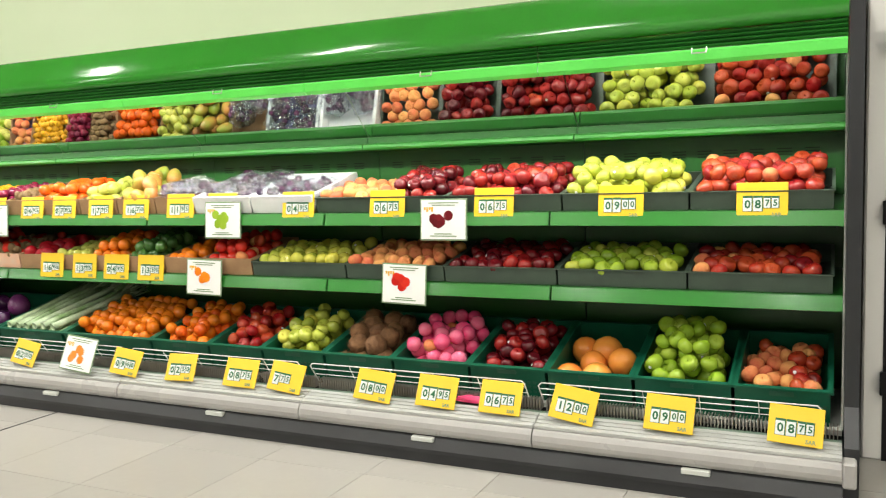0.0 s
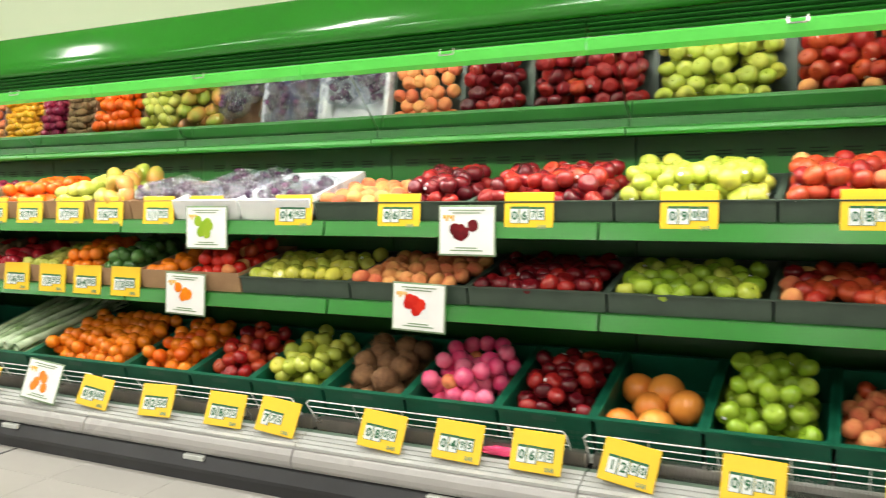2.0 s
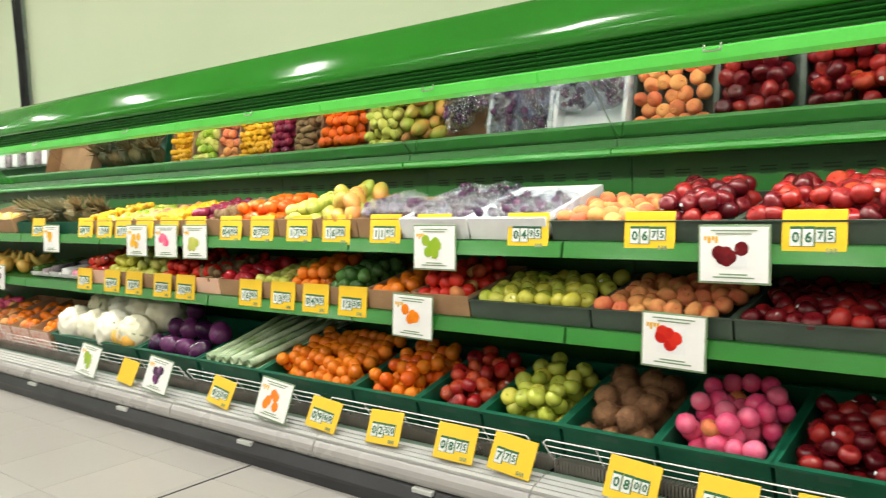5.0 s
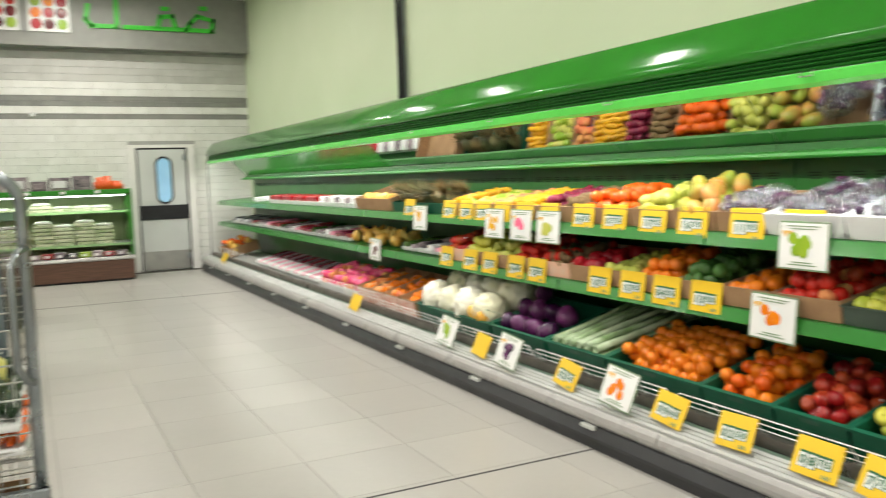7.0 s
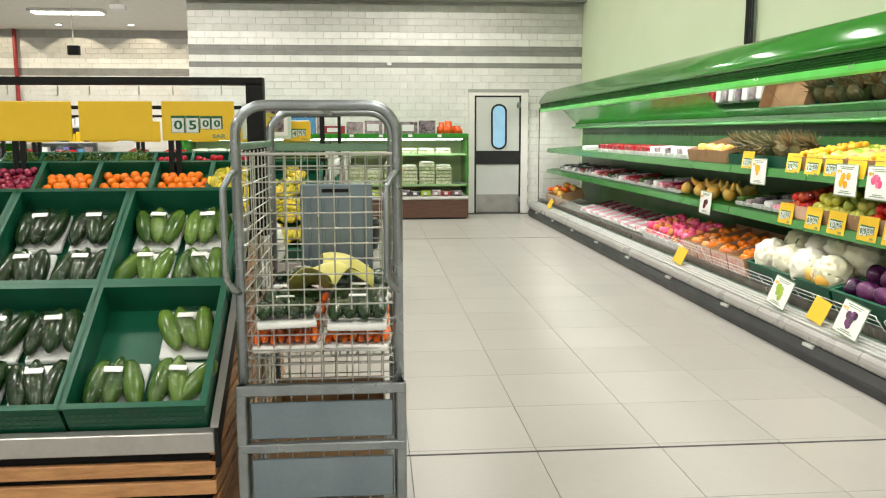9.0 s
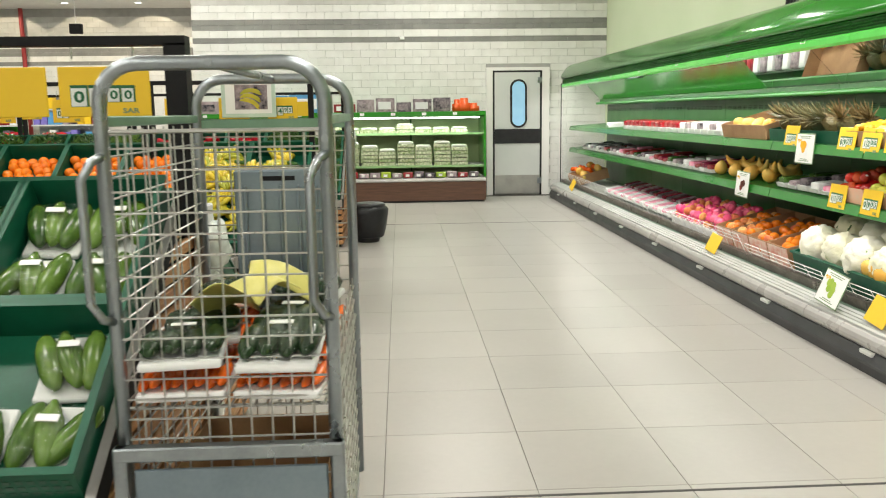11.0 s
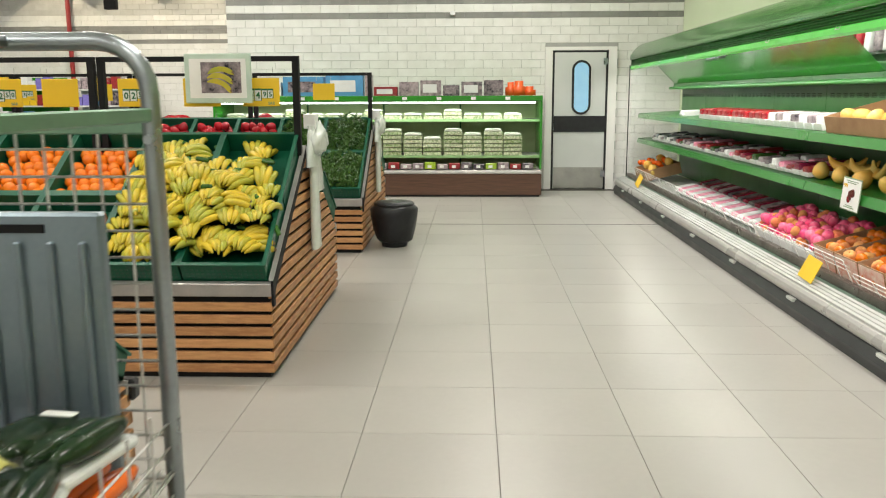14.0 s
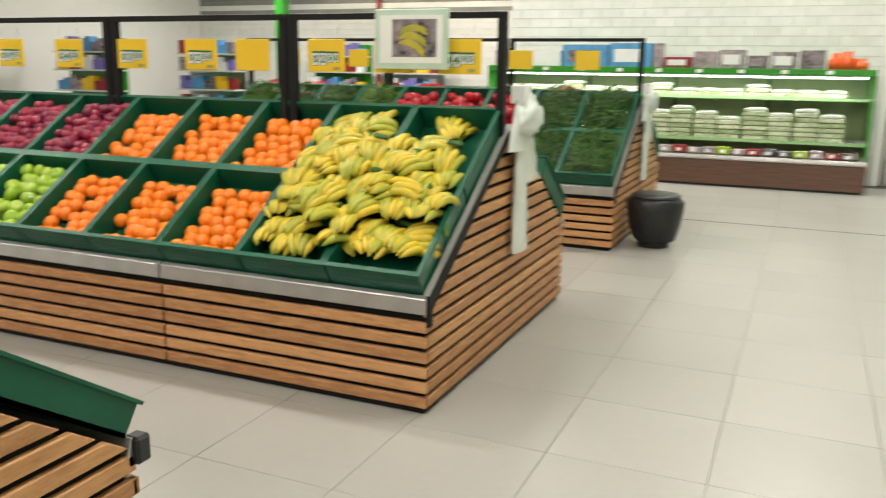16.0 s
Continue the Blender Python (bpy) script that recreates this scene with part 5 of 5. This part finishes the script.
def hoop(x):
    bm = bmesh.new()
    c = 0.09
    pts = [(x, TY0, 0.2), (x, TY0, TZ - c)] + [(x, TY0 + c - c * math.cos(a), TZ - c + c * math.sin(a)) for a in (0.26, 0.52, 0.78, 1.04, 1.3)] + [(x, TY0 + c, TZ), (x, TY1 - c, TZ)] \
        + [(x, TY1 - c + c * math.sin(a), TZ - c + c * math.cos(a)) for a in (0.26, 0.52, 0.78, 1.04, 1.3)] + [(x, TY1, TZ - c), (x, TY1, 0.2)]
    sweep(bm, pts, 0.0165, 12)
    return bm


rail_green = M("green_grey_rail", (0.20, 0.33, 0.23), (0.15, 0.26, 0.18), 0.35, metal=0.5, scale=9)
for x in (TX0, TX1):
    part("hoop", hoop(x), steel, tr, smooth=True)
    if x == TX0:
        part("cross_bar", BB(0.003, x - 0.008, TY0, 1.414, x + 0.008, TY1, 1.446), rail_green, tr, "greenish flat steel bar")
    else:
        part("cross_bar", solid(rod, (x, TY0, 1.425), (x, TY1, 1.425), 0.005, 6), steel_wire, tr)
    bm = bmesh.new()
    for k in range(9):
        y = TY0 + 0.05 + (TY1 - TY0 - 0.1) * k / 8
        rod(bm, (x, y, 0.24), (x, y, 1.42), 0.0027, 5)
    part("mesh_panel", bm, steel_wire, tr)
    bm = bmesh.new()
    for k in range(-10, 14):
        rod(bm, (x + 0.005, TY0, 0.75 + 0.049 * k), (x + 0.005, TY1, 0.75 + 0.049 * k), 0.0027, 5)
    part("mesh_panel", bm, steel_wire, tr)
for y in (TY0, TY1):
    part("side_bar", BB(0.003, TX0, y - 0.006, 1.435, TX1, y + 0.006, 1.46), rail_green, tr)
    bm = bmesh.new()
    for k in range(8):
        x = TX0 + 0.1 * (k + 1)
        rod(bm, (x, y, 0.22), (x, y, 1.43 if y == TY0 else 0.92), 0.0027, 5)
    part("mesh_panel", bm, steel_wire, tr)
    bm = bmesh.new()
    for k in range(25 if y == TY0 else 14):
        rod(bm, (TX0, y, 0.24 + 0.049 * k), (TX1, y, 0.24 + 0.049 * k), 0.0027, 5)
    part("mesh_panel", bm, steel_wire, tr)
    bm = bmesh.new()
    sweep(bm, [(TX1 + 0.01, y, 1.37), (TX1 + 0.035, y - 0.015, 1.36), (TX1 + 0.05, y - 0.035, 1.32), (TX1 + 0.05, y - 0.035, 1.04), (TX1 + 0.035, y - 0.015, 1.0), (TX1 + 0.01, y, 0.99)], 0.011, 8)
    part("grab_handle", bm, steel, tr, smooth=True)
for z in (TZ,):
    part("top_rail", solid(rod, (TX0, (TY0 + TY1) / 2, z), (TX1, (TY0 + TY1) / 2, z), 0.012, 8), steel, tr, smooth=True)
for za, zb in ((0.655, 0.69), (0.465, 0.495)):
    part("gate_bar", BB(0.004, TX1 + 0.005, TY0 - 0.02, za, TX1 + 0.04, TY1 + 0.02, zb), steel, tr)
part("gate_plate", BB(0.004, TX1 + 0.012, TY0 + 0.02, 0.505, TX1 + 0.02, TY1 - 0.02, 0.63), plate_steel, tr, "blue-grey steel plate")
part("gate_plate", BB(0.004, TX1 + 0.012, TY0 + 0.02, 0.30, TX1 + 0.02, TY1 - 0.02, 0.44), plate_steel, tr, "blue-grey steel plate")
for y in (TY0 - 0.006, TY1 + 0.006):
    part("gate_post", BB(0.004, TX1 + 0.006, y - 0.016, 0.2, TX1 + 0.038, y + 0.016, 0.69), steel, tr)
part("base", BB(0.01, TX0, TY0, 0.15, TX1, TY1, 0.21), steel, tr)
SHZ = 0.775
bm = bmesh.new()
for k in range(19):
    rod(bm, (TX0, TY0 + 0.028 * k, SHZ), (TX1, TY0 + 0.028 * k, SHZ), 0.003, 5)
for x in (TX0 + 0.02, (TX0 + TX1) / 2, TX1 - 0.02):
    rod(bm, (x, TY0, SHZ - 0.006), (x, TY1, SHZ - 0.006), 0.005, 5)
part("wire_shelf", bm, steel_wire, tr)
for x in (TX0 + 0.1, TX1 - 0.1):
    for y in (TY0 + 0.06, TY1 - 0.06):
        c = part("caster", solid(rod, (x, y - 0.018, 0.065), (x, y + 0.018, 0.065), 0.065, 16), rubber, tr)
        part("fork", BB(0.003, x - 0.02, y - 0.03, 0.07, x + 0.02, y + 0.03, 0.152), steel, c)
for x in (TX0, TX1):
    for z in (TZ - 0.17, TZ):
        part("bolt", solid(rod, (x + 0.0, (TY1 if z < TZ else (TY0 + TY1) / 2) - 0.001, z), (x + 0.022, (TY1 if z < TZ else (TY0 + TY1) / 2) - 0.001, z), 0.009, 8), steel, tr)
# goods on the trolley
for k in range(4):
    for j in range(2):
        e = Matrix.Translation((TX1 - 0.10 - 0.21 * k, TY0 + 0.13 + 0.24 * j, SHZ + 0.012)) @ pose(0, 0, 0, 0, 0, rng.uniform(-6, 6))
        veg_pack(e @ pose(0, 0, 0, 0, 0, 90) @ Matrix.Translation((0, -0.1, 0)), F["carrot"], 8, 0.21, 0.19, "carrots")
        if not (k == 2 and j == 0):
            veg_pack(e @ Matrix.Translation((0.02, 0.0, 0.085)) @ pose(0, 0, 0, rng.uniform(-4, 8), 0, 90 + rng.uniform(-8, 8)) @ Matrix.Translation((0, -0.11, 0)), F["cucumber"], 4, 0.19, 0.22, "dark cucumbers")
for k in range(3):
    bm = bmesh.new()
    bmesh.ops.create_grid(bm, x_segments=8, y_segments=8, size=0.5)
    for v in bm.verts:
        u, t = v.co.x, v.co.y
        v.co = Vector((u * 0.20, t * 0.15, 0.03 * math.sin(3 * u + k) + 0.03 * math.cos(4 * t)))
    bmesh.ops.solidify(bm, geom=bm.faces[:], thickness=0.003)
    ob = new("yellow_wrapper", mesh_of("yellow_wrapper", bm, M("pale_yellow_wrap", (0.75, 0.70, 0.22), (0.62, 0.58, 0.16), 0.4), True))
    ob.matrix_world = Matrix.Translation((TX1 - 0.28 - 0.09 * k, TY0 + 0.2 + 0.06 * k, SHZ + 0.185 + 0.01 * k)) @ pose(0, 0, 0, 8, 12 * k - 10, 50 * k)
    tagged(ob, "crumpled pale yellow wrapper lying on the packs", "wrapper", "yellow wrappers")
ld = empty("grey_crate_lid", Matrix.Translation((TX0 + 0.03, TY0 + 0.12, SHZ + 0.005)), "grey plastic crate panel standing in the trolley", "crate")
part("panel", BB(0.006, 0, 0, 0, 0.03, 0.30, 0.50), plate_steel, ld)
for k in range(5):
    part("rib", BB(0.003, 0.03, 0.03 + 0.058 * k, 0.03, 0.042, 0.042 + 0.058 * k, 0.45), plate_steel, ld)
part("grip", B(0.03, 0.09, 0.465, 0.034, 0.20, 0.48), black, ld)
open_box("cardboard_box", 0.4, 0.42, 0.3, 0.006, cardboard, "open brown cardboard box on the trolley base", "box", "", Matrix.Translation((TX0 + 0.25, TY0 + 0.04, 0.212)))
crumple("film_wrapped_greens", Matrix.Translation((-4.12, 1.80, 0.045)), 0.11, 0.06, 0.06, F["cucumber"], "film-wrapped greens lying on the floor", "vegetable pack", 3)

# ---------- egg cabinet ----------
EX, EY1, EY0, EH = -15.8, 3.26, -1.58, 1.48
cabinet_edge = M("pale_green_edge", (0.34, 0.56, 0.26), (0.28, 0.48, 0.22), 0.35)
eg = empty("egg_cabinet", Matrix.Identity(4), "green open wall cabinet with eggs and wooden base", "cabinet")
part("base", BB(0.006, X_BACK + 0.06, EY0, 0.03, EX, EY1, 0.34), wood_dark, eg, "brown wood-grain base panel")
part("kick", B(X_BACK + 0.06, EY0 + 0.02, 0, EX - 0.05, EY1 - 0.02, 0.03), charcoal, eg)
part("lip", bevel(solid(prism, [(EX - 0.06, 0.342), (EX + 0.012, 0.342), (EX + 0.02, 0.36), (EX + 0.012, 0.40), (EX - 0.06, 0.41)], EY0, EY1, "y"), 0.004), alu, eg)
part("back", B(X_BACK + 0.06, EY0, 0.34, X_BACK + 0.12, EY1, EH), M("cabinet_lining", (0.50, 0.64, 0.32), (0.44, 0.57, 0.28), 0.5), eg)
part("roof", BB(0.006, X_BACK + 0.06, EY0, EH - 0.075, EX + 0.02, EY1, EH), green_paint, eg, "green roof edge")
part("tube", solid(rod, (EX - 0.08, EY0 + 0.1, EH - 0.1), (EX - 0.08, EY1 - 0.1, EH - 0.1), 0.012, 8), tube_white, eg)
for y in (EY0, EY1 - 0.03):
    part("end_panel", BB(0.004, X_BACK + 0.13, y, 0.41, EX + 0.005, y + 0.03, EH - 0.076), green_paint, eg)
for k in range(1, 4):
    part("upright", B(X_BACK + 0.12, EY0 + 1.21 * k - 0.012, 0.41, X_BACK + 0.15, EY0 + 1.21 * k + 0.012, EH - 0.08), green_dark, eg)
for z, xf in ((1.13, EX - 0.32), (0.60, EX - 0.16)):
    s = part("shelf", B(X_BACK + 0.12, EY0 + 0.03, z - 0.02, xf, EY1 - 0.03, z), deck_white, eg)
    part("shelf_edge", B(xf, EY0 + 0.03, z - 0.032, xf + 0.012, EY1 - 0.03, z + 0.004), cabinet_edge, s)


def egg_box(x, y, z, n, w=0.3):
    e = empty("egg_carton", Matrix.Translation((x, y, z)), "stacked pale egg carton on the cabinet shelf", "egg carton", "egg cartons")
    for k in range(n):
        part("tray", bevel(solid(prism, [(0.0, 0.06 * k), (w, 0.06 * k), (w - 0.012, 0.06 * k + 0.052), (0.012, 0.06 * k + 0.052)], -0.27, 0), 0.006), egg_mat, e)
    bm = solid(prism, [(0.012, 0), (0.03, 0.03), (w * 0.3, 0.036), (w * 0.7, 0.036), (w - 0.03, 0.03), (w - 0.012, 0)], -0.26, -0.01)
    bmesh.ops.translate(bm, verts=bm.verts[:], vec=(0, 0, 0.06 * n))
    part("lid", bevel(bm, 0.006), egg_top, e, "domed clear plastic lid")


y = EY0 + 0.08
k = 0
while y < EY1 - 0.34:
    egg_box(EX - 0.175, y + 0.01 * (k % 2), 0.602, (5, 6, 5, 4, 6, 5, 6)[k % 7], 0.285)
    egg_box(EX - 0.335, y, 1.132, 1 + (k % 4 > 2), 0.292)
    y += 0.30
    k += 1
y = EY0 + 0.06
k = 0
while y < EY1 - 0.2:
    e = empty("food_pack", Matrix.Translation((EX - 0.045, y, 0.412)), "small dark food pack with white price label", "food pack", "packs on the cabinet front")
    part("body", BB(0.008, -0.012, 0, 0, 0.05, 0.16, 0.075 + 0.012 * (k % 3)), (dark_box, dark_box, F["lime_apple"], dark_box, red_box)[k % 5], e)
    part("label", B(0.0505, 0.04, 0.02, 0.053, 0.10, 0.06), paper, e)
    y += 0.18
    k += 1
# boxes on top of the cabinet
y, k = 2.72, 0
for wd, hh, mt in ((0.28, 0.22, dark_box), (0.3, 0.20, dark_box), (0.24, 0.15, dark_box), (0.3, 0.22, dark_box), (0.28, 0.20, dark_box), (0.34, 0.13, red_box), (0.1, 0.3, dark_box), (0.55, 0.3, blue_box), (0.6, 0.28, blue_box), (0.4, 0.2, foam), (0.5, 0.2, dark_box)):
    y -= wd + 0.03
    e = empty("product_box", Matrix.Translation((EX - 0.25, y, EH + 0.001)), "printed cardboard product box on the cabinet top", "box", "boxes on the cabinet")
    part("carton", BB(0.003, 0, 0, 0, 0.2, wd, hh), mt, e)
    part("printed_panel", BB(0.001, 0.2, wd * 0.12, hh * 0.2, 0.203, wd * 0.8, hh * 0.75), foam if k % 2 else dark_box, e)
    k += 1
for k, (yy, r, h) in enumerate(((2.80, 0.08, 0.19), (2.92, 0.11, 0.21), (3.08, 0.09, 0.13))):
    bm = solid(lathe, [(r, 0), (r, h * 0.6), (r * 0.6, h * 0.65), (r * 0.6, h)], 14)
    ob = new("orange_pot", mesh_of("orange_pot", bm, orange_plastic, True))
    ob.matrix_world = Matrix.Translation((EX - 0.15, yy, EH + 0.001))
    tagged(ob, "bright orange plastic pot on the cabinet top", "pot", "orange pots")
for k in range(9):
    e = empty("shelf_label", Matrix.Translation((EX + 0.022, EY0 + 0.3 + 0.5 * k, EH - 0.06)), "small white shelf label on the cabinet edge", "label", "cabinet labels")
    part("card", BB(0.001, 0, 0, 0, 0.003, 0.07, 0.045), paper, e)

# ---------- far shop shelving beyond the stands ----------
for j, (sx, sy) in enumerate(((-21.6, -5.6), (-21.6, -7.4), (-19.6, -9.4), (-17.4, -10.6), (-14.5, -11.2), (-12, -11.2))):
    e = empty("shop_shelf", Matrix.Translation((sx, sy, 0)), "tall shop shelf filled with coloured packets", "shop shelf", "far shop shelves")
    part("frame", B(-0.2, -0.75, 0, -0.16, 0.75, 1.9), green_paint if j % 2 else steel, e)
    for z in (0.1, 0.5, 0.9, 1.3, 1.65):
        part("shelf", B(-0.158, -0.75, z - 0.03, 0.25, 0.75, z), deck_white, e)
        for q in range(9):
            part("packet", BB(0.004, 0.0, -0.72 + 0.16 * q, z + 0.001, 0.2, -0.58 + 0.16 * q, z + 0.18 + 0.05 * ((q * 7 + j) % 3)), (purple_liner, blue_box, dark_box, yellow_card, red_box, foam)[(q // 2 + j + int(z * 5)) % 6], e)
setting("column_green", BB(0.01, -20.5, -8.15, 0, -20.2, -7.95, 3.96), green_paint, "slim green column by the far shelves", "column")
wr = empty("wall_outlet", Matrix.Translation((X_BACK + 0.012, 1.93, 2.74)), "small white sensor box on the brick wall", "sensor")
part("housing", BB(0.006, 0, -0.04, -0.03, 0.05, 0.04, 0.03), foam, wr)

# surplus fruit of a kind, joined
for kind, ms in extra.items():
    src = fruit_mesh(kind, SPEC[kind][0], F[kind], SPEC[kind][1])
    vv, ff = [], []
    for m in ms:
        b = len(vv)
        vv.extend(m @ v.co for v in src.vertices)
        ff.extend([b + i for i in p.vertices] for p in src.polygons)
    me = bpy.data.meshes.new("loose_fruit")
    me.from_pydata(vv, [], ff)
    me.materials.append(F[kind])
    for p in me.polygons:
        p.use_smooth = True
    tagged(new("loose_fruit", me), "more loose %s heaped in the crates" % WORDS[kind], "fruit", kind="stuff")

# ---------- floor tiles ----------
TS, FY, FX = 0.6, 2.367, -7.01
t_me = mesh_of("tile", bevel(solid(box, 0.0012, 0.0012, -0.007, TS - 0.0012, TS - 0.0012, 0.0), 0.001), floor_tile)
fl = bpy.data.objects["floor"]
rest_v, rest_f = [], []
count = 0
nx0, nx1 = -27, 19
for i in range(nx0, nx1):
    for j in range(-24, 5):
        x, y = FX + TS * i, FY + TS * j
        w = min(TS, 5.5 - y)
        if x < -22.7 or x + TS > 4.3 or y < -12.2 or (x < -17 and y > -1.7):
            continue
        if y >= 0.5 and y < 4.2 and x > -16.9 and x < 0.5 and count < 300:
            ob = new("tile", t_me)
            ob.parent = fl
            ob.matrix_basis = Matrix.Translation((x, y, 0))
            count += 1
        else:
            b = len(rest_v)
            e0 = 0.0012
            for zz in (-0.007, 0.0):
                rest_v += [(x + e0, y + e0, zz), (x + TS - e0, y + e0, zz), (x + TS - e0, y + w - e0, zz), (x + e0, y + w - e0, zz)]
            rest_f += [(b + 4, b + 5, b + 6, b + 7), (b, b + 1, b + 5, b + 4), (b + 1, b + 2, b + 6, b + 5), (b + 2, b + 3, b + 7, b + 6), (b + 3, b, b + 4, b + 7)]
me = bpy.data.meshes.new("tiles")
me.from_pydata(rest_v, [], rest_f)
me.materials.append(floor_rest)
o = new("tiles", me)
o.parent = fl
tagged(o, kind="stuff")
for x in (-5.16, -13.14):
    o = part("expansion_joint", B(x - 0.008, -12.2, -0.006, x + 0.008, 4.6, 0.0015), joint_mat, fl)

# ---------- brick tiles of the end wall ----------
courses = []
z = 0.0
for k in range(21):
    courses.append((z, 0.127, "w"))
    z += 0.1271
# d: top white courses, coloured darker for the shade below the bulkhead
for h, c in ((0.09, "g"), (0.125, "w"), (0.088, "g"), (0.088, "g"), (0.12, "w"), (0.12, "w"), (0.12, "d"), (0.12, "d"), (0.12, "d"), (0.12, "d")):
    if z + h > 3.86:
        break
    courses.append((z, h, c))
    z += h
BW = 0.3
b_me = mesh_of("brick", bevel(solid(box, 0, 0.002, 0.002, 0.008, BW - 0.002, 0.125), 0.0025), brick_white)
joined = {"w": ([], [], brick_white_j), "g": ([], [], brick_grey), "d": ([], [], brick_shaded)}


def add_brick(xw, y, z, w, h, c):
    v, f, _ = joined[c]
    b = len(v)
    for xx, e in ((xw, 0.001), (xw + 0.008, 0.004)):
        v.extend([(xx, y + e, z + e), (xx, y + w - e, z + e), (xx, y + w - e, z + h - e), (xx, y + e, z + h - e)])
    f.extend([(b + 4, b + 5, b + 6, b + 7), (b, b + 1, b + 5, b + 4), (b + 1, b + 2, b + 6, b + 5), (b + 2, b + 3, b + 7, b + 6), (b + 3, b, b + 4, b + 7)])


count = 0
for r, (z, h, c) in enumerate(courses):
    for xw, ya, yb in ((X_BACK, Y_RET, Y_WALL), (X_FAR, -12.2, Y_RET)):
        y = ya - (BW / 2 if r % 2 else 0)
        while y < yb - 0.01:
            a, b = max(y, ya), min(y + BW, yb)
            y += BW
            if xw == X_BACK and z < DH + 0.075:
                lo, hi = DY0 - 0.13, DY1 + 0.15
                if a < hi and b > lo:
                    if a < lo - 0.02:
                        b = lo
                    elif b > hi + 0.02:
                        a = hi
                    else:
                        continue
            if b - a < 0.02:
                continue
            if xw == X_BACK and c == "w" and h > 0.126 and b - a > BW - 0.001 and a > 0.6 and z > 1.4 and count < 240:
                ob = new("brick", b_me)
                ob.parent = wall_back
                ob.matrix_basis = Matrix.Translation((xw, a, z))
                count += 1
            elif xw == X_BACK or z > 1.0:
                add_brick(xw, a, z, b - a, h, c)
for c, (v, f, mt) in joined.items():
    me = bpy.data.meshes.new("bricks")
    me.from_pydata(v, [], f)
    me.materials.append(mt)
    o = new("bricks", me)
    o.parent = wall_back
    tagged(o, kind="stuff")
